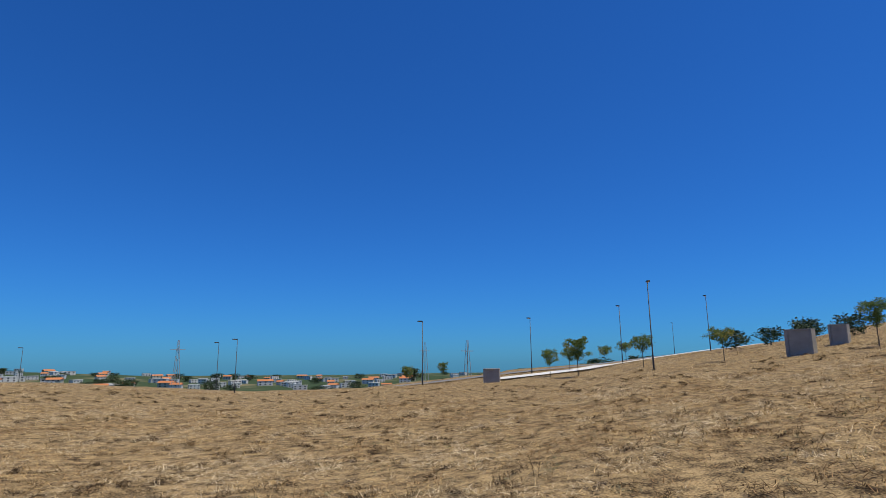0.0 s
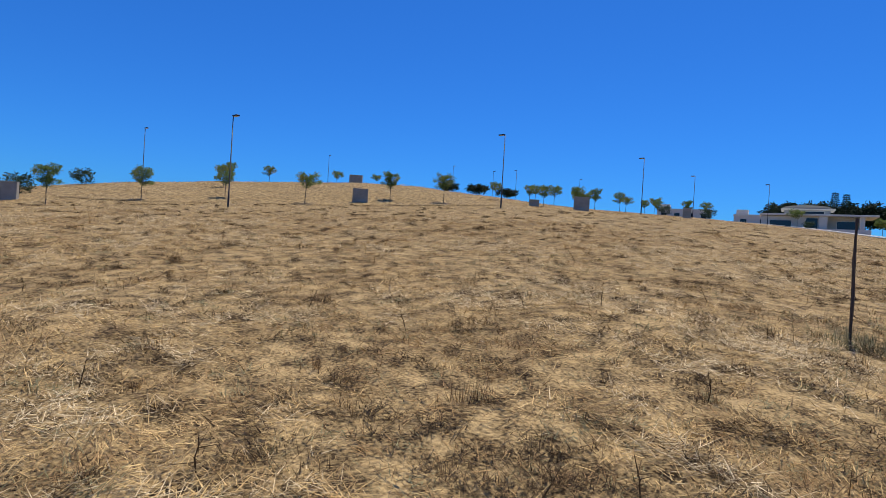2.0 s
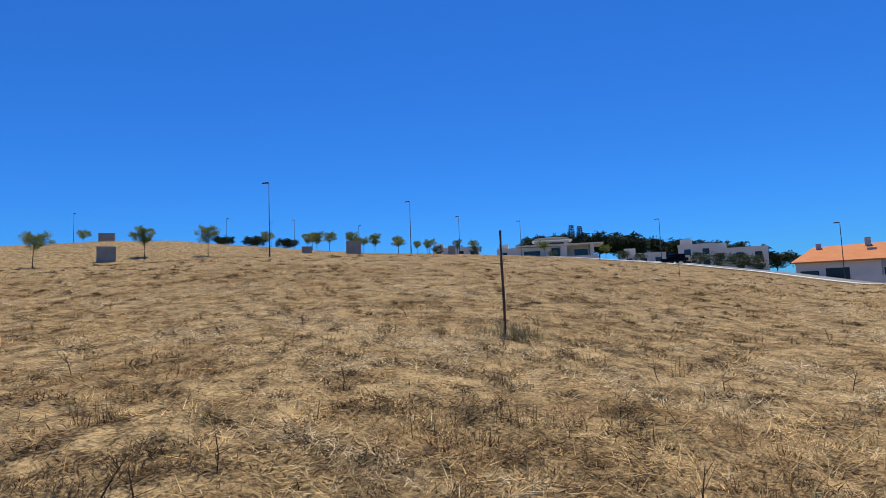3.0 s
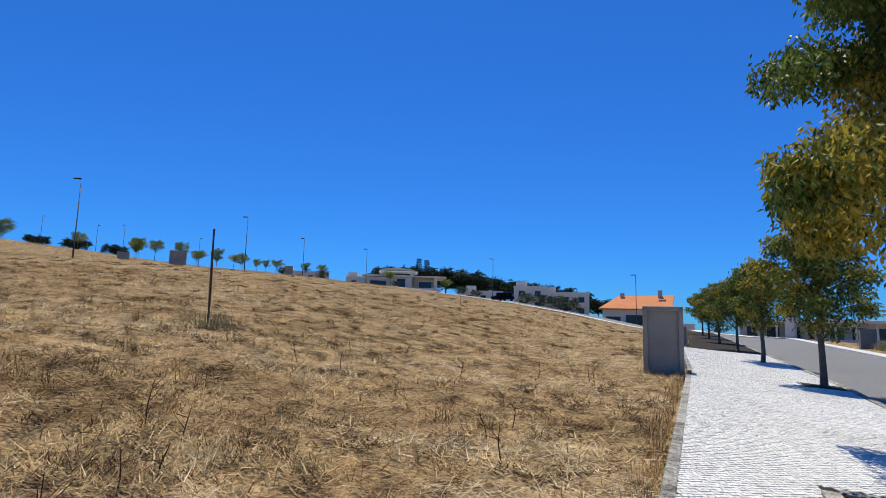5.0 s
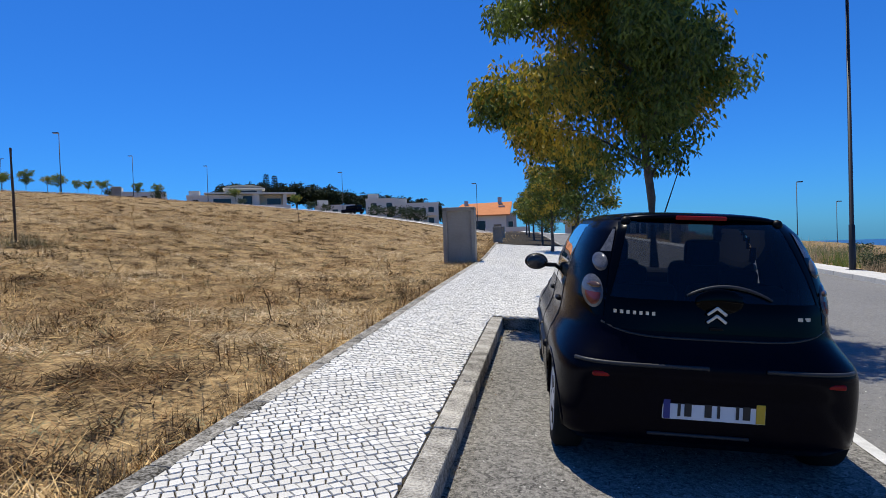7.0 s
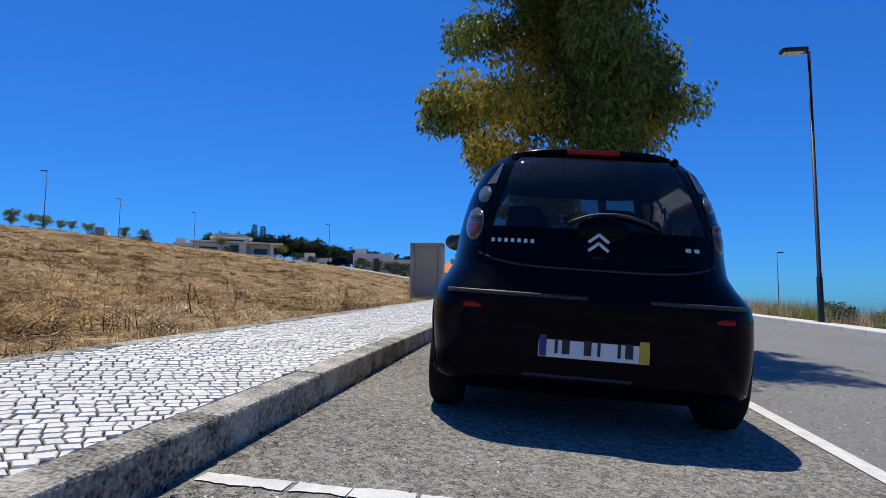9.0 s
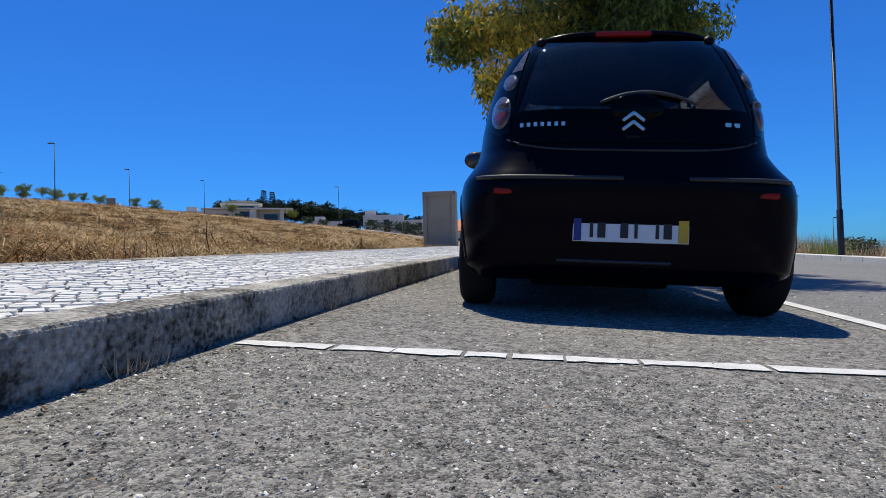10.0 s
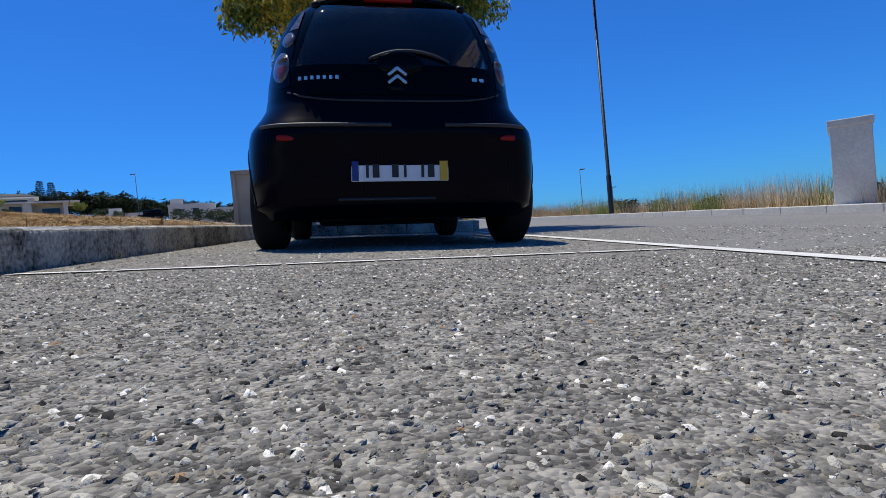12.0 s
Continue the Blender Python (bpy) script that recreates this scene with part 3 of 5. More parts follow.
def hatchback():
    t = thing("car", ROAD @ pose(0, 0, 0, 0, 0, 2.0), "small blue-black hatchback car parked beside the kerb", "car")
    bm = bmesh.new()
    body_shell(bm)
    body = part("body", bm, M_CAR, t, "glossy blue-black painted bodywork", True)
    # glass
    bm = bmesh.new()
    patch(bm, lambda u, z: (u * (REAR_GLASS(z) + 0.02), rear_y(u * (REAR_GLASS(z) + 0.02), z) - 0.004, z), np.linspace(-1, 1, 25), np.linspace(0.97, 1.415, 13))
    part("rear_window", bm, M_GLASS, t, "tinted rear window", True)
    bm = bmesh.new()
    patch(bm, lambda u, z: (u * (slice_at(z)[2] - 0.08), front_y(u * (slice_at(z)[2] - 0.08), z) + 0.003, z), np.linspace(-1, 1, 21), np.linspace(0.965, 1.415, 13))
    part("windscreen", bm, M_GLASS, t, "clear windscreen", True)
    for sx in (-1, 1):
        for lo, hi in ((0.76, 1.42), (1.48, None)):
            bm = bmesh.new()
            patch(bm, lambda u, z: (sx * (side_x(lo + u * ((hi or slice_at(z)[1] - 0.17) - lo), z) + 0.003), lo + u * ((hi or slice_at(z)[1] - 0.17) - lo), z), np.linspace(0, 1, 13), np.linspace(0.965, 1.385, 9))
            part("side_window", bm, M_GLASS, t, "tinted side window", True)
    # rear end: a black glass hatch under a slim lip, lamps wrapped round the corners
    edge = lambda z: float(np.interp(z, [0.80, 0.955, 1.155, 1.415], [0.565, 0.56, 0.53, 0.465]))
    bm = bmesh.new()
    for sx in (-1, 1):
        patch(bm, lambda u, z: (sx * ((REAR_GLASS(z) - 0.005) * (1 - u) + edge(z) * u), rear_y((REAR_GLASS(z) - 0.005) * (1 - u) + edge(z) * u, z) - 0.007, z), np.linspace(0, 1, 5), np.linspace(0.975, 1.41, 14))
    patch(bm, lambda u, z: (u * edge(z), rear_y(u * edge(z), z) - 0.007, z), np.linspace(-1, 1, 25), np.linspace(0.825, 0.99, 6))
    part("hatch_glass", bm, M_HATCH, t, "glossy black glass tailgate", True)
    bm = bmesh.new()
    rows = []
    for u in np.linspace(-1, 1, 25):
        x, fall = 0.49 * u, 0.035 * abs(u) ** 3.5
        y = rear_y(x, 1.425)
        rows.append([bm.verts.new(p) for p in ((x, y + 0.16, 1.474 - fall * 1.2), (x, y + 0.06, 1.469 - fall), (x, y - 0.022, 1.457 - fall), (x, y - 0.03, 1.443 - fall), (x, y - 0.012, 1.430 - fall), (x, y + 0.03, 1.420 - fall))])
    for r0, r1 in zip(rows, rows[1:]):
        for k in range(5):
            bm.faces.new((r0[k], r1[k], r1[k + 1], r0[k + 1]))
    part("spoiler", bm, M_CAR, t, "", True)
    yb = rear_y(0, 1.425)
    part("high_brake_light", boxed(-0.152, 0.13, yb - 0.036, yb + 0.02, 1.427, 1.452, 0.008), M_RED, t, "red high brake light")
    for sx in (-0.425, 0.425):
        bm = bmesh.new()
        blob(bm, (sx, rear_y(sx, 1.412) + 0.0, 1.412), (0.030, 0.030, 0.030))
        part("hinge_cover", bm, M_TRIM, t, "", True)
    for sx in (-1, 1):
        wide = lambda z: float(np.interp(z, [0.875, 0.935, 1.09, 1.23, 1.375], [0.05, 0.125, 0.125, 0.075, 0.012]))
        bm = bmesh.new()
        patch(bm, lambda u, z: (sx * (edge(z) + 0.008 + u * wide(z)), rear_y(edge(z) + 0.008 + u * wide(z), z) - 0.006, z), np.linspace(0, 1, 10), np.linspace(0.88, 1.375, 26))
        part("light_housing", bm, M_HATCH, t, "black lamp housing wrapped round the corner", True)

        def lamp(cz, h, w, off, k0=0.0, k1=2 * math.pi):
            """A domed oval lens lying on the body's corner."""
            bm = bmesh.new()
            rings = []
            for q in (1.0, 0.85, 0.55, 0.25):
                ring = []
                for k in range(25):
                    a = k0 + (k1 - k0) * k / 24
                    z = cz + h * q * math.sin(a)
                    x = edge(cz) + 0.008 + wide(cz) * off + w * q * math.cos(a)
                    ring.append(bm.verts.new((sx * x, rear_y(x, z) - 0.006 - 0.022 * (1 - q * q) ** 0.5, z)))
                rings.append(ring)
            for r0, r1 in zip(rings, rings[1:]):
                for k in range(24):
                    bm.faces.new((r0[k], r0[k + 1], r1[k + 1], r1[k]))
            bm.faces.new(rings[-1])
            return bm
        lens = part("tail_light", lamp(1.008, 0.092, 0.052, 0.5), M_CLEARLENS, t, "clear oval tail light with red lower half", True)
        bm = lamp(1.004, 0.080, 0.044, 0.5, math.pi, 2 * math.pi)
        bmesh.ops.translate(bm, vec=(0, -0.003, 0), verts=bm.verts)
        part("red_lens", bm, M_REDGLASS, lens, "dull red lower lens", True)
        bm = lamp(1.045, 0.018, 0.034, 0.5)
        bmesh.ops.translate(bm, vec=(0, -0.014, 0), verts=bm.verts)
        part("amber_lens", bm, M_AMBER, lens, "", True)
        part("reversing_light", lamp(1.175, 0.052, 0.038, 0.5), M_CLEARLENS, t, "clear round reversing light", True)
        bm = bmesh.new()
        patch(bm, lambda u, z: (sx * (edge(z) + 0.012 + u * wide(z) * 0.75), rear_y(edge(z) + 0.012 + u * wide(z) * 0.75, z) - 0.010, z), np.linspace(0, 1, 5), np.linspace(1.235, 1.365, 8))
        part("light_strip", bm, M_CLEARLENS, t, "", True)
        part("reflector", boxed(sx * 0.585 - 0.05, sx * 0.585 + 0.05, rear_y(0.585, 0.587) - 0.006, rear_y(0.585, 0.587) + 0.03, 0.572, 0.602, 0.010), M_RED, t, "red bumper reflector")
    # bumper ledge: paler strips put in for its reflection, in two lengths
    for x0, x1 in ((-0.72, -0.045), (0.24, 0.70)):
        bm = bmesh.new()
        xs = np.linspace(x0, x1, 14)
        tube(bm, [(x, rear_y(x, 0.652) - 0.004, 0.652) for x in xs], [0.011] * 14)
        part("ledge_highlight", bm, M_LEDGE, t, "", True)
    bm = bmesh.new()
    xs = np.linspace(-0.33, 0.19, 10)
    tube(bm, [(x, rear_y(x, 0.268) - 0.004, 0.268) for x in xs], [0.01] * 10)
    part("bumper_lip", bm, M_LEDGE, t, "", True)
    # seam of the tailgate, coloured paler for the reflection along it
    bm = bmesh.new()
    seam = [(x, 0.79 + 0.06 * abs(x / 0.58) ** 5) for x in np.linspace(-0.58, 0.58, 26)]
    tube(bm, [(x, rear_y(x, z) - 0.001, z) for x, z in seam], [0.006] * len(seam))
    part("tailgate_seam", bm, M_LEDGE, t, "", True)
    # the wiper's dark hump, and a paler tube as the highlight on its edge
    bm = bmesh.new()
    arc = [(-0.145 + 0.54 * f, 0.98 + 0.092 * math.sin(math.pi * min(1.0, 0.10 + 1.05 * f)) ** 0.7) for f in np.linspace(0, 0.8, 16)]
    tube(bm, [(x, rear_y(x, z) - 0.018, z) for x, z in arc], [0.006 + 0.004 * math.sin(math.pi * k / 15) for k in range(16)])
    part("wiper_hump_highlight", bm, M_LEDGE, t, "", True)
    bm = bmesh.new()
    blob(bm, (0.02, rear_y(0.02, 0.97) - 0.002, 0.985), (0.125, 0.022, 0.078))
    part("wiper_motor_cover", bm, M_HATCH, t, "", True)
    emblem = part("badge", boxed(-0.035, 0.035, rear_y(0, 0.86) - 0.018, rear_y(0, 0.86) + 0.01, 0.843, 0.860, 0.004), M_TRIM, t, "plain chrome emblem")
    for k in (0, 1):
        for sx in (-1, 1):
            bm = boxed(-0.003, 0.062, -0.010, 0.0, -0.008, 0.008, 0.003)
            bmesh.ops.transform(bm, matrix=Matrix.Translation((0, rear_y(0, 0.94) - 0.024, 0.964 - 0.042 * k)) @ (Matrix.Rotation(radians(38), 4, "Y") if sx > 0 else Matrix.Rotation(radians(142), 4, "Y")), verts=bm.verts)
            part("emblem_bar", bm, M_CHROME, emblem)
    for x0, x1 in ((-0.526, -0.298), (0.412, 0.496)):
        bm = bmesh.new()
        xs = np.linspace(x0, x1, 8 if x1 - x0 > 0.1 else 3)
        for a, b in zip(xs, xs[1:]):
            m = (a + b) / 2
            box(bm, a + 0.004, b - 0.012, rear_y(m, 0.915) - 0.012, rear_y(m, 0.915) + 0.002, 0.906, 0.925)
        part("lettering", bm, M_CHROME, t, "row of plain chrome bars")
    # number plate with plain bars
    plate = part("number_plate", boxed(-0.26, 0.26, -0.022, -0.006, 0.36, 0.47, 0.004), M_PLATE, t, "white number plate with plain bars")
    part("blue_band", boxed(-0.256, -0.222, -0.026, -0.021, 0.364, 0.466), M_PLATE_BLUE, plate)
    part("yellow_band", boxed(0.212, 0.256, -0.026, -0.021, 0.364, 0.466), M_PLATE_GOLD, plate)
    for x0, x1 in ((-0.183, -0.168), (-0.148, -0.112), (-0.045, -0.010), (0.018, 0.032), (0.112, 0.127), (0.147, 0.183)):
        part("bar", boxed(x0, x1, -0.026, -0.021, 0.380, 0.450), M_INK, plate)
    # under and inside
    part("underbody", boxed(-0.60, 0.60, 0.14, 3.3, 0.17, 0.52, 0.03), M_TRIM, t)
    part("exhaust_box", boxed(-0.45, 0.25, 0.25, 0.55, 0.13, 0.25, 0.03), M_TRIM, t)
    part("cabin_floor", boxed(-0.66, 0.66, 0.3, 2.6, 0.50, 0.60, 0.02), M_SEAT, t)
    part("dashboard", boxed(-0.62, 0.62, 2.1, 2.5, 0.6, 0.99, 0.06), M_SEAT, t)
    for sx in (-0.34, 0.34):
        bm = bmesh.new()
        box(bm, sx - 0.23, sx + 0.23, 1.45, 1.60, 0.55, 1.12, 0.06)
        box(bm, sx - 0.13, sx + 0.13, 1.43, 1.52, 1.08, 1.29, 0.05)
        box(bm, sx - 0.23, sx + 0.23, 1.5, 1.95, 0.55, 0.75, 0.05)
        part("front_seat", bm, M_SEAT, t)
        bm = bmesh.new()
        box(bm, sx - 0.31, sx + 0.31, 0.66, 0.80, 0.55, 1.02, 0.06)
        box(bm, sx - 0.12, sx + 0.12, 0.66, 0.74, 1.0, 1.13, 0.04)
        part("rear_seat", bm, M_SEAT, t)
    # sides
    for sx in (-1, 1):
        bm = bmesh.new()
        blob(bm, (sx * 0.90, 2.16, 1.03), (0.105, 0.07, 0.075))
        box(bm, min(sx * 0.70, sx * 0.84), max(sx * 0.70, sx * 0.84), 2.13, 2.19, 0.985, 1.02, 0.01)
        mirror = part("door_mirror", bm, M_TRIM, t, "rounded black door mirror", True)
        bm = bmesh.new()
        blob(bm, (sx * 0.90, 2.105, 1.03), (0.085, 0.02, 0.06))
        part("mirror_glass", bm, M_PANE, mirror, "", True)
        for y0, y1 in ((0.78, 1.46), (1.49, 2.36)):
            bm = bmesh.new()
            ys = np.linspace(y0, y1, 8)
            tube(bm, [(sx * (side_x(y, 0.56) + 0.004), y, 0.56) for y in ys], [0.022] * 8)
            part("rubbing_strip", bm, M_TRIM, t, "", True)
            bm = bmesh.new()
            yh = y0 + 0.12
            tube(bm, [(sx * (side_x(yh + d, 0.86) + (0.012 if 0.02 < d < 0.12 else 0.0)), yh + d, 0.86) for d in (0.0, 0.03, 0.07, 0.11, 0.14)], [0.014] * 5)
            part("door_handle", bm, M_TRIM, t, "", True)
        for y in (0.765, 1.475, 2.40):
            bm = bmesh.new()
            zs = np.linspace(0.33, 1.0, 12)
            tube(bm, [(sx * (side_x(y, z) + 0.0005), y + 0.04 * (z - 0.7), z) for z in zs], [0.004] * 12, 6)
            part("door_seam", bm, M_INK, t)
        for y in AXLES:
            bm = bmesh.new()
            arc = [(y + 0.315 * math.cos(a), 0.28 + 0.315 * math.sin(a)) for a in np.linspace(-0.15, math.pi + 0.15, 26)]
            tube(bm, [(sx * (max(side_x(u, w), 0.70) - 0.012), u, w) for u, w in arc], [0.018] * 26)
            part("wheel_arch", bm, M_CAR, t, "", True)
            bm = bmesh.new()
            lathe(bm, [(-0.095, 0.19), (-0.10, 0.25), (-0.08, 0.278), (-0.04, 0.283), (0.03, 0.283), (0.06, 0.278), (0.08, 0.25), (0.075, 0.19)], sx * 0.735, y, 0.28, sx, 48)
            wheel = part("wheel", bm, M_TYRE, t, "black tyre with silver wheel cover", True)
            bm = bmesh.new()
            lathe(bm, [(0.05, 0.0001), (0.068, 0.05), (0.06, 0.07), (0.045, 0.12), (0.055, 0.175), (0.07, 0.195), (0.06, 0.20)], sx * 0.745, y, 0.28, sx, 48)
            part("wheel_cover", bm, M_RIM, wheel, "", True)
            for k in range(8):
                a = k * math.pi / 4
                bm = bmesh.new()
                box(bm, -0.008, 0.008, -0.012, 0.012, 0.07, 0.165, 0.006)
                bmesh.ops.transform(bm, matrix=Matrix.Translation((sx * (0.745 + 0.058), y, 0.28)) @ Matrix.Rotation(a, 4, "X"), verts=bm.verts)
                part("slot", bm, M_INK, wheel)
    bm = bmesh.new()
    tube(bm, [(0.05, 1.50, 1.46), (0.08, 1.05, 1.95)], [0.006, 0.002], 6)
    part("aerial", bm, M_TRIM, t)
    for sx in (-1, 1):
        bm = bmesh.new()
        blob(bm, (sx * 0.60, front_y(0.60, 0.72) - 0.03, 0.72), (0.14, 0.09, 0.10))
        part("headlight", bm, M_CLEARLENS, t, "", True)
    return t


hatchback()

# ---- street trees ----
def leaf_mesh(name, leaves, mat, parent, label=""):
    """One part of many small folded leaves: rows of base, direction, side, length, width."""
    verts, faces = [], []
    for p, d, s, l, w in leaves:
        i = len(verts)
        m = p + d * l * 0.5
        up = d.cross(s) * w * 0.35
        verts += [p, m + s * w + up, p + d * l, m - s * w + up]
        faces += [(i, i + 1, i + 2), (i, i + 2, i + 3)]
    me = bpy.data.meshes.new(name)
    me.from_pydata([tuple(v) for v in verts], [], faces)
    me.materials.append(mat)
    ob = new(name, me)
    ob.parent = parent
    return tagged(ob, label) if label else ob


def tree(label, group, seed, height, clear_trunk, radius, count, leaf, green, other=None, share=0.0, lean=(0, 0), trunk_r=0.075, droop=0.6, squash=0.8, category="tree", name="tree", east=1.0, spreading=0.42, low_west=0):
    """A tapered trunk with limbs and twigs, and leaves in clumps about the twigs' ends."""
    rnd = random.Random(seed)
    t = thing(name, Matrix.Identity(4), label, category, group)
    bm = bmesh.new()
    off = lambda f: max(0.0, f - 0.38) / 0.62
    stem = [Vector((lean[0] * off(f) + rnd.uniform(-0.02, 0.02), lean[1] * off(f) + rnd.uniform(-0.02, 0.02), height * 0.86 * f)) for f in (0, 0.12, 0.3, 0.5, 0.7, 0.85, 1.0)]
    tube(bm, [stem[0] - Vector((0, 0, 0.1))] + stem, [trunk_r * k for k in (1.35, 1.15, 0.95, 0.85, 0.7, 0.5, 0.32, 0.15)], 9)
    centres = []
    mid = (clear_trunk + height) / 2
    for i in range(22):
        f = clear_trunk / (height * 0.86) * 0.9 + (1 - clear_trunk / (height * 0.86) * 0.9) * (i / 22) ** 0.9
        base = Vector((lean[0] * off(f), lean[1] * off(f), height * 0.86 * f))
        a = i * 2.4 + rnd.uniform(-0.4, 0.4)
        z = base.z + rnd.uniform(0.2, 0.9) * (height - base.z) * 0.55 + 0.1
        z = max(z, clear_trunk + (0.25 if math.cos(a) < -0.1 else 0.75) * radius * 0.5)
        if i < low_west and math.cos(a) < 0.1:
            z -= 0.6
        high_west = low_west and math.cos(a) < 0 and z > mid
        k = max(0.15, 1 - abs((z - mid) / (height - clear_trunk) * 1.9) ** 2.2) ** 0.5
        reach = radius * k * rnd.uniform(0.5, 1.2) * (0.72 if high_west else 1.0)
        if math.cos(a) > 0:
            reach *= 1 + (east - 1) * math.cos(a) ** 0.5
            z += (1 - east) * 2.0 * math.cos(a) * max(0.0, (mid - z) / (mid - clear_trunk))
        tip = Vector((lean[0] * 0.7 + reach * math.cos(a), lean[1] * 0.7 + reach * math.sin(a), z))
        bend = (base + tip) / 2 + Vector((0, 0, 0.12 * reach))
        tube(bm, [base, bend, tip], [trunk_r * 0.32, trunk_r * 0.2, trunk_r * 0.06], 6)
        centres += [(tip, 0.34), (base.lerp(tip, 0.75), 0.36), (base.lerp(tip, 0.5), 0.36), (base.lerp(tip, 0.25), 0.3)]
        for _ in range(2):
            q = tip + Vector((rnd.uniform(-1, 1), rnd.uniform(-1, 1), rnd.uniform(-0.5, 0.6))) * radius * 0.28
            tube(bm, [bend.lerp(tip, 0.6), q], [trunk_r * 0.1, trunk_r * 0.04], 5)
            centres.append((q, 0.28))
            centres.append((q.lerp(tip, 0.4) + Vector((rnd.uniform(-1, 1), rnd.uniform(-1, 1), rnd.uniform(-1, 0.4))) * radius * 0.16, 0.26))
    part("trunk", bm, M_BARK, t, "", True)
    greens, others = [], []
    per = max(3, count // len(centres))
    for c, spread in centres:
        yellow = other is not None and rnd.random() < share + (0.5 if (c.x < -radius * 0.3 and c.z < mid + 0.4) else 0)
        for _ in range(per):
            s = spread * radius * spreading
            p = c + Vector([max(-1.5, min(1.5, rnd.gauss(0, 1))) * s * k for k in (1, 1, squash)])
            d = Vector((rnd.uniform(-1, 1), rnd.uniform(-1, 1), -droop + rnd.uniform(-0.6, 0.6))).normalized()
            e = d.cross(Vector((rnd.uniform(-1, 1), rnd.uniform(-1, 1), rnd.uniform(-1, 1)))).normalized()
            row = (p, d, e, leaf * rnd.uniform(0.7, 1.3), leaf * rnd.uniform(0.14, 0.24))
            (others if yellow and rnd.random() < 0.75 else greens).append(row)
    crown = leaf_mesh("crown", greens, green, t)
    if others:
        leaf_mesh("yellow_leaves", others, other, crown, "yellowed lower leaves")
    return t


STREET = "street trees along the pavement"
big = tree("leafy street tree turning yellow, planted in the pavement", STREET, 11, 6.6, 2.2, 2.05, 92000, 0.102, M_LEAF, M_YELLOW, 0.32, (-0.55, 0.0), 0.075, 0.9, name="street_tree", east=0.62, spreading=0.35, low_west=9)
big.matrix_world = pose(0.82, 6.0, road_z(0.82, 6.0) + 0.1)
second = tree("green and yellow street tree beside the parking bays", STREET, 23, 3.9, 1.2, 1.1, 12000, 0.125, M_LEAF, M_YELLOW, 0.22, (0, 0), 0.08, name="street_tree")
second.matrix_world = pose(0.17, 14.2, road_z(0.17, 14.2) + 0.1)
for x, y, s, a in ((-0.45, 21.0, 0.92, 70), (-0.85, 28.0, 0.86, 160), (-1.4, 35.0, 0.9, 250), (-1.85, 41.5, 0.84, 20), (-2.2, 48.0, 0.86, 110)):
    c = copy_thing(second, pose(x, y, road_z(x, y) + 0.1, 0, 0, a))
    c.scale = (s, s, s)
for i, (x, y) in enumerate(((0.82, 6.0), (0.17, 14.2))):
    t = thing("tree_pit", ROAD_AT(x, y, 0.130), "square of dark soil round a street tree", "tree pit", "tree pits")
    bm = bmesh.new()
    bmesh.ops.create_grid(bm, x_segments=8, y_segments=8, size=0.42)
    for v in bm.verts:
        v.co.z += random.uniform(0, 0.02)
    part("soil", bm, M_BED, t)
    for k in range(4):
        part("edging", boxed(-0.46, 0.46, 0.42, 0.46, -0.03, 0.012, 0.006), M_KERB, t).matrix_local = pose(0, 0, 0, 0, 0, 90 * k)


# ---- street lamps ----
def street_lamp(height=7.4):
    t = thing("street_lamp", Matrix.Identity(4), "tall slim black street lamp with flat head", "street lamp", "street lamps along the roads")
    bm = bmesh.new()
    tube(bm, [(0, 0, -0.2), (0, 0, 0.02), (0, 0, 1.2), (0, 0, 1.22), (0, 0, height)], [0.078, 0.078, 0.072, 0.054, 0.038], 12)
    part("pole", bm, M_STEEL, t, "", True)
    part("base_plate", boxed(-0.16, 0.16, -0.16, 0.16, -0.02, 0.03, 0.008), M_STEEL, t)
    bm = bmesh.new()
    tube(bm, [(0, 0, height - 0.05), (0.12, 0, height + 0.02), (0.3, 0, height + 0.03)], [0.045, 0.04, 0.035], 8)
    part("arm", bm, M_STEEL, t, "", True)
    bm = bmesh.new()
    box(bm, 0.05, 0.72, -0.15, 0.15, height - 0.03, height + 0.09, 0.03)
    head = part("head", bm, M_STEEL, t, "", True)
    part("glass", boxed(0.14, 0.66, -0.11, 0.11, height - 0.045, height - 0.028, 0.004), M_LENS, head, "pale lamp glass")
    return t


first_lamp = street_lamp()
LAMPS = [(-56.9, 6.4, 20), (-54.15, 32.0, 200), (-58.4, 58.2, 190), (-71.6, 87.9, 190), (-66.7, 103.0, 180), (-35.9, 95.7, 180), (-10.5, 84.0, 180), (-62.2, -21.5, 30),
         (-43.2, -126.9, 0), (-61.2, -91.9, 0), (-56.4, -77.9, 0), (-64.0, -49.6, 0), (-82.7, -46.4, 0), (-85.3, -34.4, 0), (-152.0, -51.0, 0), (-96.4, -26.8, 0), (-97.6, 3.0, 20),
         (-142.0, 46.0, 0), (-117.0, 84.0, 180), (-136.0, 78.0, 0), (-134.5, 90.0, 0), (-116.0, 104.0, 0), (44.0, 95.0, 0), (30.0, 74.0, 0)]
for i, (x, y, a) in enumerate(LAMPS):
    m = pose(x, y, land_z(x, y), 0, 0, a)
    if i == 0:
        first_lamp.matrix_world = m
    else:
        copy_thing(first_lamp, m)
near_lamp = copy_thing(first_lamp, pose(7.74, 14.7, road_z(7.74, 14.7) + 0.1, 0, 0, 180))
near_lamp.scale = (1.06, 1.06, 1.06)

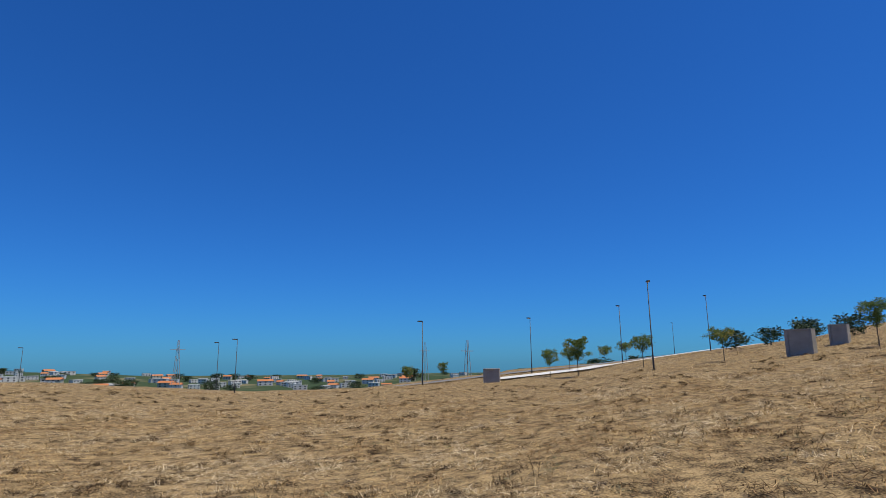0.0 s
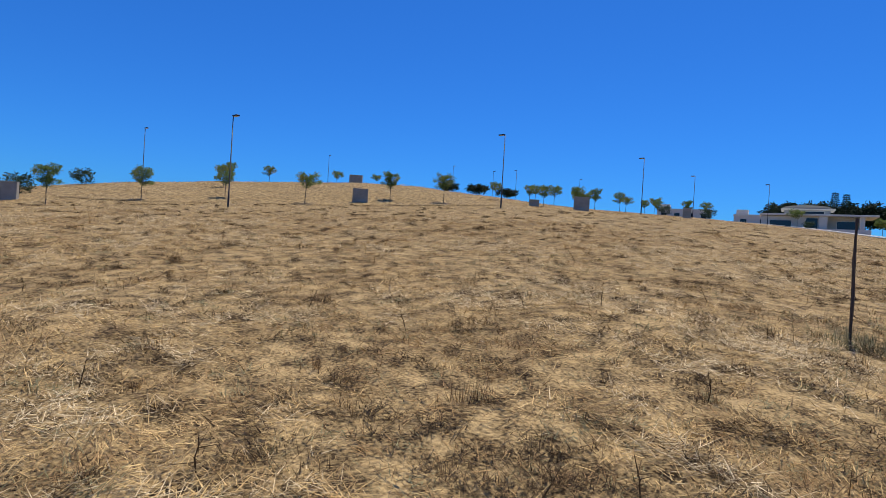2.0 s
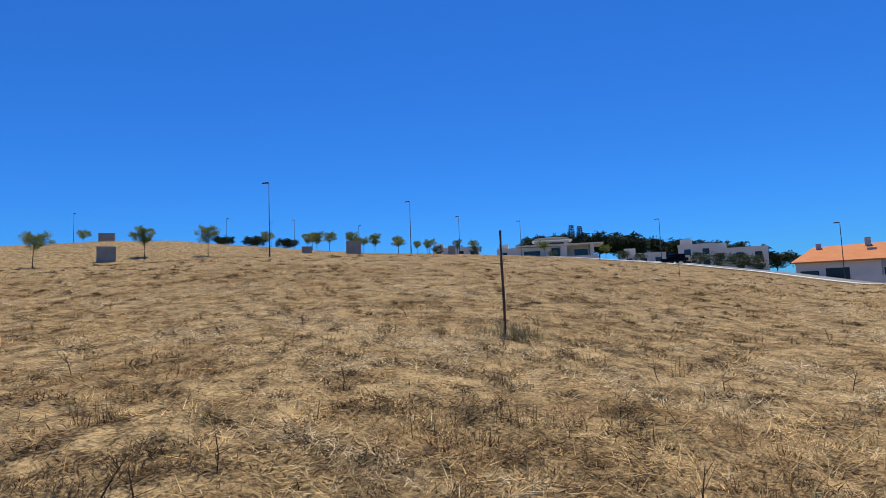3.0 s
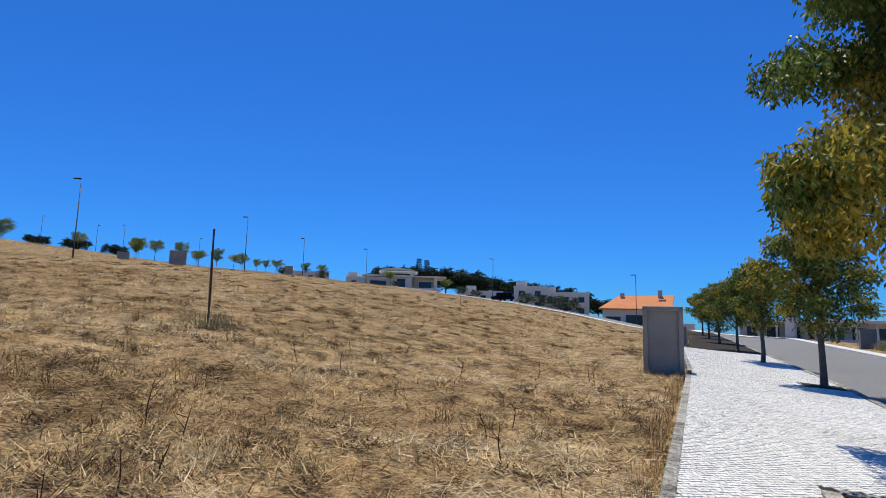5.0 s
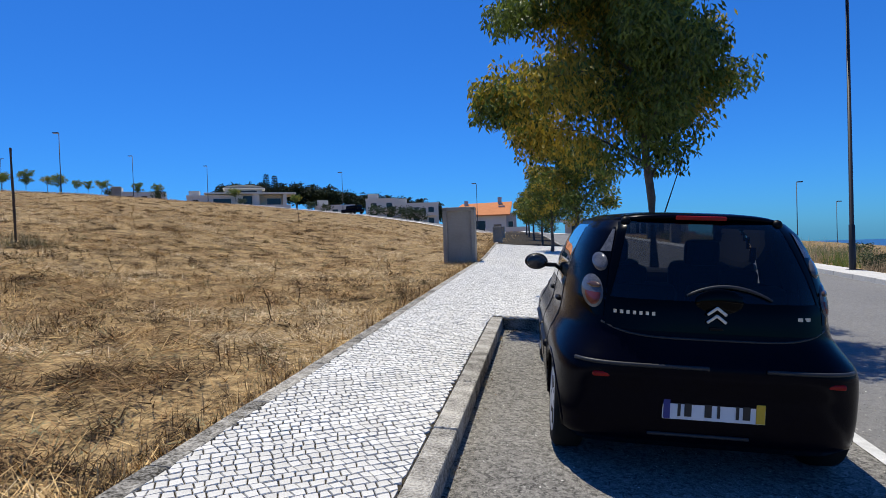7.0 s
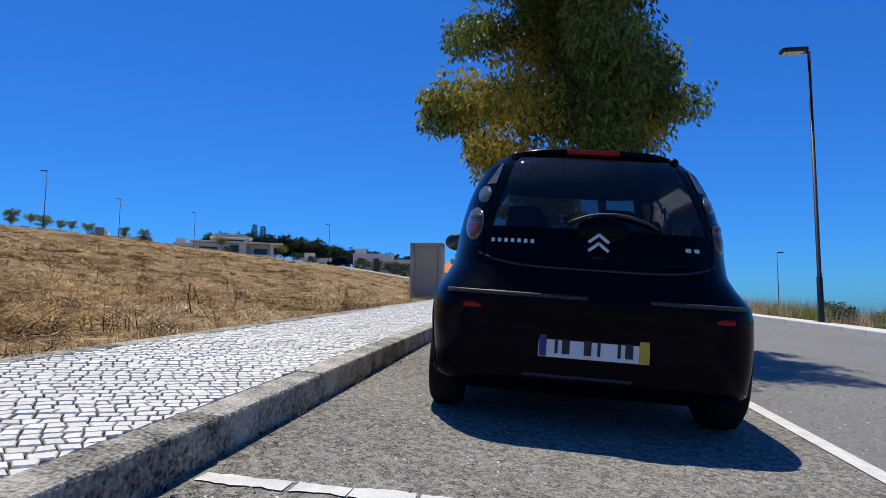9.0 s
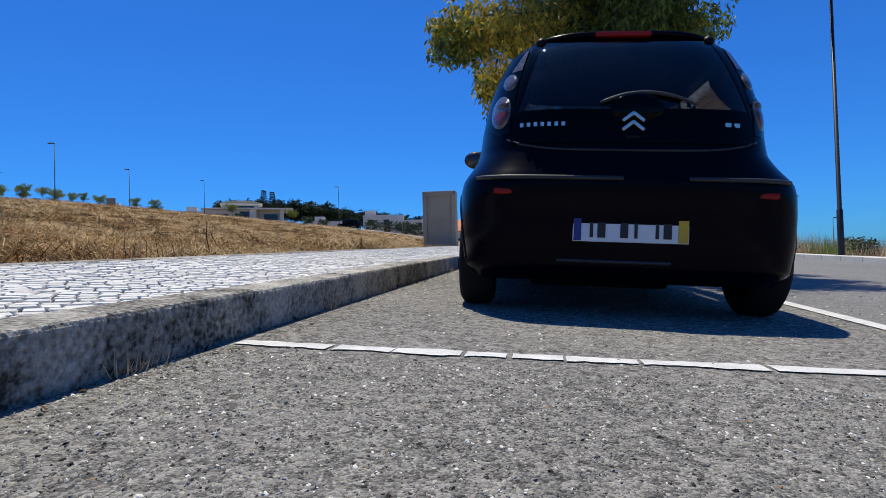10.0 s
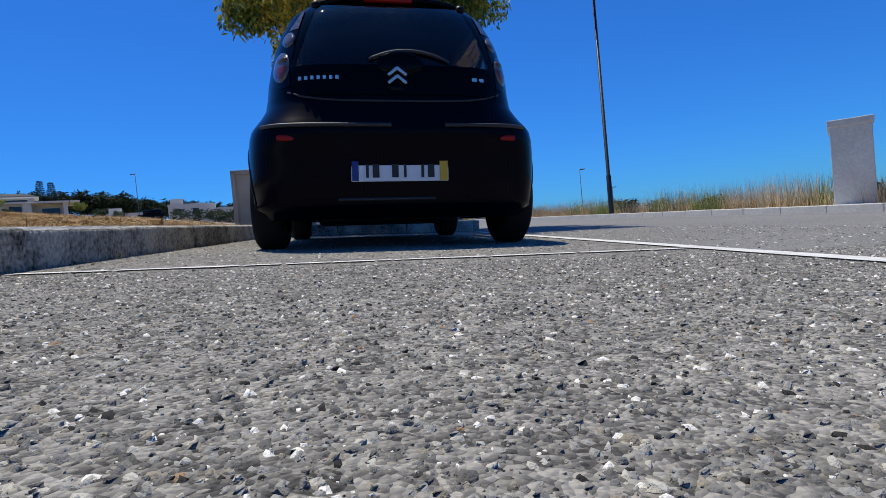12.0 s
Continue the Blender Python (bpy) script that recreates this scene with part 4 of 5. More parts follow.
# ---- concrete housings and posts ----
def housing(x, y, z, w, d, h, turn, label="grey concrete utility housing with a recessed panel", mat=None, cap=0.0):
    mat = mat or M_CONCRETE
    t = thing("utility_housing", pose(x, y, z, 0, 0, turn), label, "utility box", "concrete utility housings")
    p = 0.12 * w
    bm = bmesh.new()
    for sx in (-1, 1):
        box(bm, min(sx * w / 2, sx * (w / 2 - p)), max(sx * w / 2, sx * (w / 2 - p)), -d / 2, d / 2, -0.3, h, 0.012)
    part("side_wall", bm, mat, t)
    part("top_slab", boxed(-w / 2 - cap, w / 2 + cap, -d / 2 - cap, d / 2 + cap, h - 0.10, h + 0.012, 0.012), mat, t)
    part("panel", boxed(-w / 2 + p, w / 2 - p, -d / 2 + 0.07, d / 2 - 0.07, -0.3, h - 0.10, 0.006), mat, t, "recessed cement panel")
    part("plinth", boxed(-w / 2 + 0.005, w / 2 - 0.005, -d / 2 + 0.03, d / 2 - 0.03, -0.3, 0.10, 0.01), mat, t)
    return t


housing(-3.27, 13.82, road_z(-3.2, 13.82) - 0.02, 0.95, 0.55, 1.74, 2)
housing(-64.5, -11.0, land_z(-64.5, -11.0), 1.9, 0.8, 1.9, 80, mat=M_CONCRETE)
housing(-70.8, -9.2, land_z(-70.8, -9.2), 1.35, 0.7, 1.6, 80, "pale grey rendered utility housing", M_PLASTER)
housing(-64.5, 21.2, land_z(-64.5, 21.2), 1.6, 0.8, 1.4, 66)
housing(-57.1, 46.1, land_z(-57.1, 46.1), 1.8, 0.8, 1.6, 46)
housing(-63.6, -39.3, land_z(-63.6, -39.3), 1.7, 0.9, 1.4, 120, "pale grey rendered utility housing", M_PLASTER)
housing(-60.8, 42.0, land_z(-60.8, 42.0), 1.2, 0.7, 0.75, 50)
housing(-57.1, 65.9, land_z(-57.1, 65.9), 1.05, 0.7, 1.35, 36)
housing(-101.0, 36.0, land_z(-101.0, 36.0), 2.2, 0.9, 1.7, 60)
housing(8.55, 6.2, road_z(8.3, 6.2) + 0.10, 1.5, 0.6, 1.46, 48, "pale concrete housing with overhanging cap", M_PALE, 0.03)
housing(-3.25, 28.3, road_z(-3.2, 28.3), 0.5, 0.4, 1.0, 0, "low grey concrete meter pillar")
housing(-3.6, 36.5, land_z(-3.6, 36.5), 0.4, 0.35, 0.85, 0, "low grey concrete meter pillar")
housing(-4.4, 43.5, land_z(-4.4, 43.5), 0.6, 0.4, 1.0, 0, "low grey concrete meter pillar")
housing(7.6, 36.0, road_z(7.6, 36.0) + 0.1, 0.6, 0.5, 1.25, 0, "grey concrete meter pillar across the street", M_PLASTER)
housing(8.0, 46.0, road_z(8.0, 46.0) + 0.1, 0.9, 0.5, 1.3, 0, "grey-green utility box across the street", M_BOLLARD)

t = thing("wooden_stake", pose(-12.34, 7.72, ground_z(-12.34, 7.72), 1.5, 0.6, 0), "weathered thin wooden stake standing in the field", "stake")
bm = bmesh.new()
tube(bm, [(0, 0, -0.2), (0.01, 0, 0.7), (-0.01, 0.01, 1.5), (0, 0, 2.17)], [0.032, 0.03, 0.028, 0.026], 7)
part("stake", bm, M_RUST, t)
t = thing("thin_stake", pose(-14.2, 27.0, ground_z(-14.2, 27.0), 1, 1, 0), "thin bare stick standing in the field", "stake")
bm = bmesh.new()
tube(bm, [(0, 0, -0.2), (0.02, 0, 0.6), (-0.01, 0.0, 1.25)], [0.018, 0.014, 0.01], 6)
part("stake", bm, M_RUST, t)

# ---- young trees of the field's far side ----
YOUNG = "young trees across the field"
kinds = [tree("slim young tree with a sparse green crown", YOUNG, 31 + i, 4.0, 1.5 + 0.2 * i, 0.95 + 0.11 * i, 2200, 0.21, M_FIELD_LEAF, M_YELLOW, 0.02, (0.1 * i, 0), 0.05, 0.3, name="young_tree") for i in range(4)]
YOUNG_AT = [(-66.7, -30.9, 4.4), (-68.9, -35.4, 3.2), (-69.2, -25.2, 3.4), (-67.4, -17.3, 3.1), (-63.0, -6.1, 3.6), (-68.0, 0.9, 3.4), (-69.8, 8.6, 3.0), (-65.0, 15.4, 3.4), (-65.3, 25.1, 3.5), (-62.4, 30.3, 3.5),
            (-67.7, 41.3, 2.6), (-80.9, 10.5, 3.0), (-61.6, 44.2, 3.0), (-68.2, 56.3, 3.5), (-70.5, 54.0, 3.2), (-66.6, 64.7, 2.6), (-66.3, 71.5, 2.4), (-78.0, -38.0, 3.2), (-92.0, -40.0, 3.0), (-104.0, -42.0, 3.4), (-82.0, -62.0, 3.0), (-70.0, -58.0, 2.8),
            (-84.0, 62.0, 3.4), (-88.0, 78.0, 3.4), (-95.0, 70.0, 4.0), (-104.0, 22.0, 3.2), (-110.0, 36.0, 3.2), (-118.0, 48.0, 3.0), (-95.0, 14.0, 3.2), (-74.0, 78.0, 2.6), (-52.0, 112.0, 3.6), (-68.0, 116.0, 4.0), (-118.0, 112.0, 6.4), (-113.0, 116.0, 5.6), (-121.0, 108.0, 5.0), (-106.0, 121.0, 4.6), (-100.0, 126.0, 4.8), (-96.0, 128.0, 4.6)]
rnd = random.Random(8)
for i, (x, y, h) in enumerate(YOUNG_AT):
    base = kinds[i % 4]
    s = h / 4.0
    m = pose(x, y, land_z(x, y), 0, 0, rnd.uniform(0, 360))
    c = base if i < 4 else copy_thing(base, m)
    c.matrix_world = m
    c.scale = (s * 0.95, s * 0.95, s * 0.95)

# ---- far pines and shrubs ----
pine = tree("dark umbrella-shaped stone pine in the distance", "distant pines", 51, 9.0, 4.0, 4.2, 3200, 0.8, M_PINE, None, 0, (0, 0), 0.2, 0.0, 0.45, name="pine")
shrub = tree("rounded dark green shrub", "distant shrubs", 53, 3.0, 0.3, 1.9, 800, 0.45, M_HEDGE, None, 0, (0, 0), 0.05, 0.0, 0.8, "shrub", "shrub")
PINES = [(-84, 150, 0.9), (-94, 160, 0.9), (-88, 158, 0.9), (-79, 160, 1.05), (-74, 162, 1.1), (-69, 164, 1.1), (-63.5, 166, 1.0), (-56, 169, 1.0), (-48, 171, 1.0), (-41.5, 173, 1.0), (-36, 174, 0.9), (-30, 176, 0.8),
         (-139, 88, 0.5), (-144, 82, 0.45), (-133, 94, 0.45)]
for i, (x, y, s) in enumerate(PINES):
    s = s * 1.14
    m = pose(x, y, land_z(x, y) - 2.4 * s, 0, 0, 67 * i)
    c = pine if i == 0 else copy_thing(pine, m)
    c.matrix_world = m
    c.scale = (s, s, s)
SHRUBS = [(-86, -72, 0.8), (-93, -95, 0.8), (-70, -110, 0.9), (-60, -125, 0.9), (-84, -17, 0.7), (-80, -13, 0.7), (-82, -20, 0.8), (-88, -14, 0.8), (-78, -9, 0.7), (-92, -4, 0.7), (-60, 104, 0.5), (-31, 100, 0.8), (-28, 100, 0.85), (-25, 99, 0.9), (-22.5, 98, 0.9), (-96, 112, 0.8), (-88, 117, 0.8), (-47, 108, 0.7), (-43, 106, 0.6),
          (0, 88, 0.7), (8.6, 15.2, 0.20), (9.2, 14.4, 0.18), (8.9, 11.0, 0.17), (9.3, 6.6, 0.18), (10.5, 20.0, 0.25)]
for i, (x, y, s) in enumerate(SHRUBS):
    m = pose(x, y, land_z(x, y) - 0.1, 0, 0, 50 * i)
    c = shrub if i == 0 else copy_thing(shrub, m)
    c.matrix_world = m
    c.scale = (s, s, s)


# ---- two slim conifers behind the villa ----
def spire(height, seed):
    """An araucaria: a straight stem with whorls of short drooping branches."""
    r = random.Random(seed)
    t = thing("conifer", Matrix.Identity(4), "tall slim conifer with tiered branches in the distance", "conifer tree", "distant conifers")
    bm = bmesh.new()
    tube(bm, [(0, 0, -1), (0, 0, height)], [0.22, 0.04], 7)
    part("trunk", bm, M_BARK, t)
    leaves = []
    for k in range(16):
        z = height * (0.25 + 0.74 * k / 15)
        reach = 1.25 * (1 - k / 16.5) + 0.15
        for j in range(9):
            a = j * 0.698 + k * 0.35 + r.uniform(-0.15, 0.15)
            for f in (0.25, 0.5, 0.75, 1.0):
                p = Vector((math.cos(a) * reach * f, math.sin(a) * reach * f, z - 0.25 * reach * f * f))
                for _ in range(2):
                    d = Vector((math.cos(a) + r.uniform(-0.6, 0.6), math.sin(a) + r.uniform(-0.6, 0.6), r.uniform(-0.2, 0.5))).normalized()
                    leaves.append((p, d, d.cross(Vector((r.uniform(-1, 1), r.uniform(-1, 1), 1))).normalized(), 0.5, 0.11))
    leaf_mesh("crown", leaves, M_PINE, t)
    return t


for x, y, top, k in ((-69.4, 133.5, 19.4, 1), (-67.6, 134.5, 19.0, 2)):
    spire(top - land_z(x, y) + 0.5, k).matrix_world = pose(x, y, land_z(x, y) - 0.5)

# ---- houses ----
def window(parent, x0, x1, z0, z1, y, mat=None):
    """A window in a wall that faces -y: a frame round a dark pane set back."""
    w = part("window", boxed(x0, x1, y - 0.03, y + 0.05, z0, z1), M_WHITE, parent)
    part("pane", boxed(x0 + 0.08, x1 - 0.08, y - 0.045, y - 0.02, z0 + 0.08, z1 - 0.08), mat or M_PANE, w)
    return w


def orange_house():
    x, y = -11.5, 96.3
    t = thing("house", pose(x, y, land_z(x, y) - 0.4, 0, 0, 6), "white house with an orange tiled mono-pitch roof", "house")
    part("wall", boxed(-5.4, 4.6, 0, 8, -1, 3.3), M_WHITE, t)
    part("side_wing", boxed(4.6, 6.4, 1, 8, -1, 3.6), M_GREYWALL, t, "grey side wing")
    bm = bmesh.new()
    q = [(-6.0, -0.6, 3.1), (5.2, -0.6, 3.1), (6.0, 5.0, 5.6), (-3.0, 5.0, 5.4)]
    lo = [bm.verts.new(v) for v in q]
    hi = [bm.verts.new((a, b, c + 0.22)) for a, b, c in q]
    bm.faces.new(lo[::-1])
    bm.faces.new(hi)
    for k in range(4):
        bm.faces.new((lo[k], lo[(k + 1) % 4], hi[(k + 1) % 4], hi[k]))
    roof = part("roof", bm, M_TILE, t, "orange clay tile roof")
    part("gable", boxed(3.4, 4.5, 2.5, 8, 3.0, 5.0), M_GREYWALL, t)
    for cx, h in ((-2.3, 6.1), (3.7, 6.6)):
        part("chimney", boxed(cx - 0.35, cx + 0.35, 4.0, 4.7, 4.0, h, 0.03), M_GREYWALL, roof, "grey rendered chimney")
    # flat dark panels put in for the shade inside two carport openings
    part("opening_shade", boxed(-1.8, 1.0, -0.03, 0.3, -0.8, 2.3), M_PANE, t, "flat dark panel for the shade in a carport opening")
    part("opening_shade", boxed(-4.9, -2.6, -0.03, 0.3, -0.8, 2.0), M_PANE, t, "flat dark panel for the shade in a carport opening")
    part("door", boxed(2.0, 2.9, -0.05, 0.1, -0.8, 1.7), M_WHITE, t)
    window(t, 4.9, 5.9, 1.0, 2.2, 0.98)
    g = thing("garden_wall", pose(x, y - 6.0, land_z(x, y - 6) - 0.3, 0, 0, 6), "low white garden wall", "wall")
    part("wall_left", boxed(-7, -1.6, 0, 0.2, -0.5, 0.9), M_WHITE, g)
    part("wall_right", boxed(1.5, 8.5, 0, 0.2, -0.5, 0.9), M_WHITE, g)


orange_house()


def modern_villa():
    x, y = -66.4, 118.6
    t = thing("house", pose(x, y, land_z(x, y) - 0.5, 0, 0, 28), "modern white flat-roofed villa with overhanging slab", "house")
    part("left_block", boxed(-9, -1.5, 0, 8, -1, 3.1), M_WHITE, t)
    part("centre_block", boxed(-1.5, 1.2, 0.5, 8, -1, 3.3), M_WHITE, t)
    part("right_block", boxed(1.2, 8, 1.5, 8, -1, 3.2), M_CREAM, t, "cream recessed wall")
    part("roof_slab", boxed(-9.3, 10.5, -0.8, 8.4, 3.2, 3.55, 0.03), M_WHITE, t, "thin white overhanging roof")
    part("pier", boxed(1.0, 2.4, -0.3, 0.6, -1, 3.25), M_WHITE, t)
    part("end_pier", boxed(7.6, 8.4, -0.2, 1.4, -1, 3.25), M_WHITE, t)
    part("penthouse", boxed(-5.0, 3.0, 3, 8, 3.5, 4.6), M_GREYWALL, t)
    part("penthouse_roof", boxed(-5.5, 3.8, 2.4, 8.4, 4.6, 4.85, 0.03), M_WHITE, t)
    bm = bmesh.new()
    rows = []
    for k in range(13):
        u = -1 + k / 6
        rows.append([bm.verts.new((-1.0 + 4.6 * u, y, 4.85 + 0.75 * math.sqrt(max(0.0, 1 - u * u)))) for y in (3.0, 8.0)])
    for r0, r1 in zip(rows, rows[1:]):
        bm.faces.new((r0[0], r1[0], r1[1], r0[1]))
    bm.faces.new([r[0] for r in rows])
    part("vault", bm, M_GREYWALL, t, "low grey vaulted roof", True)
    window(t, -7.5, -3.6, 0.2, 2.3, -0.01)
    window(t, -1.2, 0.9, 0.0, 2.9, 0.48)
    window(t, 4.0, 7.2, 0.0, 2.4, 1.48)
    window(t, -4.0, 2.0, 3.7, 4.4, 2.98)
    part("garden_wall", boxed(-13, 9, -4.2, -4.0, -1, 0.5), M_WHITE, t)


modern_villa()


def white_block(x, y, turn, w, storeys, label, set_back=0.0):
    """A flat-roofed white block with parapet, balconies and rows of windows."""
    t = thing("apartment_block", pose(x, y, land_z(x, y) - 1.0, 0, 0, turn), label, "building", "white blocks behind the road")
    h = 2.8 * storeys
    part("wall", boxed(-w / 2, w / 2, 0, 9, -3, h), M_WHITE, t)
    part("parapet", boxed(-w / 2 - 0.1, w / 2 + 0.1, -0.1, 9.1, h, h + 0.5), M_WHITE, t)
    part("stair_tower", boxed(-w / 2 + 0.5, -w / 2 + 3.2, 1, 5, h, h + 1.8), M_WHITE, t)
    n = max(2, int(w / 3.2))
    for s in range(storeys):
        for k in range(n):
            u = -w / 2 + (k + 0.5) * w / n
            window(t, u - 0.8, u + 0.8, 2.8 * s + 0.7, 2.8 * s + 2.2, -0.01)
        part("balcony", boxed(-w / 2 + 0.6, w / 2 - 0.6, -1.2, 0, 2.8 * s - 0.15, 2.8 * s), M_WHITE, t)
        part("balcony_wall", boxed(-w / 2 + 0.6, w / 2 - 0.6, -1.2, -1.08, 2.8 * s, 2.8 * s + 0.7), M_WHITE, t)


white_block(-52.8, 137.5, 20, 10, 1, "low white flat-roofed house with parapet")
white_block(-41.6, 141.2, 15, 8, 2, "white apartment block with balconies")
white_block(-32.9, 143.3, 12, 11.5, 2, "long white apartment block with balconies")
white_block(-111.0, 140.0, 33, 14, 1, "low white house beyond the field")
white_block(-92.0, 142.0, 28, 9, 1, "low white house beyond the field")


def colonnade_house(x, y, turn):
    """A long single-storey house with a deep porch of slim columns and white garden walls before it."""
    t = thing("house", pose(x, y, land_z(x, y) - 0.6, 0, 0, turn), "long low white house with a columned porch", "house")
    part("wall", boxed(-9, 9, 2.2, 9, -2, 3.0), M_WHITE, t)
    part("roof", boxed(-9.6, 9.6, -0.5, 9.4, 3.0, 3.4, 0.04), M_WHITE, t, "flat overhanging roof")
    part("floor_slab", boxed(-9.4, 9.4, -0.3, 9.2, -2, 0.35), M_GREYWALL, t)
    for k in range(9):
        part("column", boxed(-8.9 + 2.2 * k, -8.65 + 2.2 * k, -0.1, 0.15, 0.35, 3.0), M_WHITE, t)
    for k in range(7):
        window(t, -8.2 + 2.45 * k, -6.5 + 2.45 * k, 0.7, 2.5, 2.19)
    part("pier", boxed(-3.4, -2.3, -0.8, 0.1, -2, 3.8), M_WHITE, t, "tall white entrance pier")
    part("garden_wall", boxed(-10, -3.4, -3.2, -3.0, -2, 0.5), M_WHITE, t)
    part("garden_wall", boxed(-2.3, 9.5, -4.2, -4.0, -2, 0.9), M_GREYWALL, t, "grey front wall")
    part("step_wall", boxed(-3.4, -3.1, -3.2, -0.8, -2, 1.0), M_WHITE, t)


colonnade_house(11.5, 88.0, -8)


def small_house(roof_mat, label, k):
    t = thing("house", Matrix.Identity(4), label, "house", "town on the far hillside")
    part("wall", boxed(-6, 6, 0, 9, -4, 5.6), M_WHITE if k != 1 else M_CREAM, t)
    if k == 2:
        part("roof", boxed(-6.2, 6.2, -0.2, 9.2, 5.6, 6.1), M_WHITE, t)
    else:
        bm = bmesh.new()
        a = [bm.verts.new(v) for v in ((-6.4, -0.4, 5.6), (6.4, -0.4, 5.6), (6.4, 9.4, 5.6), (-6.4, 9.4, 5.6), (-6.4, 4.5, 7.8), (6.4, 4.5, 7.8))]
        for f in ((0, 1, 5, 4), (2, 3, 4, 5), (0, 4, 3), (1, 2, 5), (3, 2, 1, 0)):
            bm.faces.new([a[i] for i in f])
        part("roof", bm, roof_mat, t)
    for s in (0.8, 3.6):
        for u in (-4, 0, 4):
            window(t, u - 0.8, u + 0.8, s, s + 1.4, -0.01)
    return t


town = [small_house(M_TILE, "distant white house with orange tiled roof", 0), small_house(M_TILE, "distant cream house with orange tiled roof", 1), small_house(M_WHITE, "distant white flat-roofed house", 2)]
rnd = random.Random(17)
for i in range(150):
    az = radians(rnd.uniform(-178, -134) if i < 125 else rnd.uniform(-134, -110))
    r = rnd.uniform(560, 900)
    x, y = CX + r * math.sin(az), CY + r * math.cos(az)
    m = pose(x, y, land_z(x, y), 0, 0, math.degrees(-az) + 180 + 180 + rnd.uniform(-30, 30))
    c = town[i] if i < 3 else copy_thing(town[(2, 2, 1, 2, 2, 0, 2)[i % 7]], m)
    c.matrix_world = m
    k = rnd.uniform(0.55, 0.85)
    c.scale = (k * rnd.uniform(0.8, 1.6), k, k)
for i in range(90):
    az = radians(rnd.uniform(-178, -110))
    r = rnd.uniform(300, 860)
    x, y = CX + r * math.sin(az), CY + r * math.cos(az)
    c = copy_thing(shrub, pose(x, y, land_z(x, y) - 0.5, 0, 0, rnd.uniform(0, 360)))
    k = rnd.uniform(1.6, 3.4)
    c.scale = (k * 1.3, k * 1.3, k * 0.8)
for x, y, h in ((-230, -470, 42), (-370, -330, 40), (-300, -230, 38)):
    t = thing("pylon", pose(x, y, land_z(x, y)), "distant steel lattice pylon", "pylon", "distant masts")
    bm = bmesh.new()
    for sx in (-1, 1):
        for sy in (-1, 1):
            tube(bm, [(sx * 2.5, sy * 2.5, 0), (sx * 0.4, sy * 0.4, h)], [0.22, 0.15], 4)
    for f in (0.2, 0.4, 0.6, 0.8):
        w = 2.5 - 2.1 * f
        tube(bm, [(-w, -w, h * f), (w, w, h * f + 3)], [0.12, 0.12], 4)
        tube(bm, [(w, -w, h * f), (-w, w, h * f + 3)], [0.12, 0.12], 4)
    part("mast", bm, M_GREYWALL, t)
    part("crossarm", boxed(-6, 6, -0.2, 0.2, h * 0.82, h * 0.82 + 0.4), M_GREYWALL, t)


# ---- the road across the far edge of the field, and its parked car ----
def ribbon(name, pts, width, lift, mat, label, category="road", height=0.0):
    """A strip laid over the land along a line of points."""
    verts, faces = [], []
    dense = []
    for (x0, y0), (x1, y1) in zip(pts, pts[1:]):
        for f in np.linspace(0, 1, 13)[:-1]:
            dense.append((x0 + (x1 - x0) * f, y0 + (y1 - y0) * f))
    dense.append(pts[-1])
    for i, (x, y) in enumerate(dense):
        a, b = dense[max(i - 1, 0)], dense[min(i + 1, len(dense) - 1)]
        d = Vector((b[0] - a[0], b[1] - a[1])).normalized()
        for s in (-1, 1):
            u, w = x - d.y * s * width / 2, y + d.x * s * width / 2
            verts.append((u, w, max(land_z(u, w), land_z(x, y)) + lift))
    for i in range(len(dense) - 1):
        faces.append((2 * i, 2 * i + 2, 2 * i + 3, 2 * i + 1))
    return tagged(mesh_of(name, verts, faces, mat), label, category, kind="structure")


FAR_ROAD = [(4.0, 62.0), (-6.0, 74.0), (-18.0, 83.0), (-33.0, 91.0), (-50.0, 98.0), (-72.0, 106.0)]
ribbon("far_road", FAR_ROAD, 6.5, 0.10, M_LANE, "pale grey road along the field's far edge")
ribbon("far_road_pavement", [(x - 1.9, y - 3.9) for x, y in FAR_ROAD], 1.3, 0.16, M_WHITE, "white pavement edging the far road", "pavement")
ribbon("far_road_pavement", [(x + 1.9, y + 4.2) for x, y in FAR_ROAD], 1.5, 0.22, M_WHITE, "white pavement edging the far road", "pavement")
# narrow path, with its shadow edge put into the strip's dark colour
ribbon("hill_path", [(-72, -6), (-66, 1), (-62, 9), (-62, 19), (-60, 28), (-57, 36)], 0.5, 0.06, M_BED, "narrow path across the hillside, its shadow edge painted dark", "path")
ribbon("side_road", [(-66, -41), (-74, -38), (-84, -36)], 3.6, 0.18, M_WHITE, "white paved turning of the side road")
ribbon("side_pavement", [(-84, -35), (-95, -29), (-112, -27), (-140, -30)], 1.3, 0.18, M_WHITE, "white pavement climbing the hill")
ribbon("side_road_edge", [(-64, -54), (-80, -50), (-100, -46), (-140, -44)], 3.0, 0.12, M_LANE, "grey side road beyond the field")

t = thing("parked_car", pose(-32.4, 90.6, land_z(-32.4, 90.6) + 0.12, 0, 0, 64), "small dark car parked on the far road", "car")
bm = bmesh.new()
box(bm, -0.85, 0.85, -2.0, 2.0, 0.3, 0.85, 0.12)
box(bm, -0.75, 0.75, -1.6, 0.9, 0.8, 1.45, 0.2)
part("body", bm, M_CAR, t, "", True)
for sx in (-0.8, 0.8):
    for y in (-1.25, 1.25):
        bm = bmesh.new()
        lathe(bm, [(-0.09, 0.1), (-0.09, 0.3), (0.09, 0.3), (0.09, 0.1)], sx, y, 0.3, 1, 20)
        part("wheel", bm, M_TYRE, t)

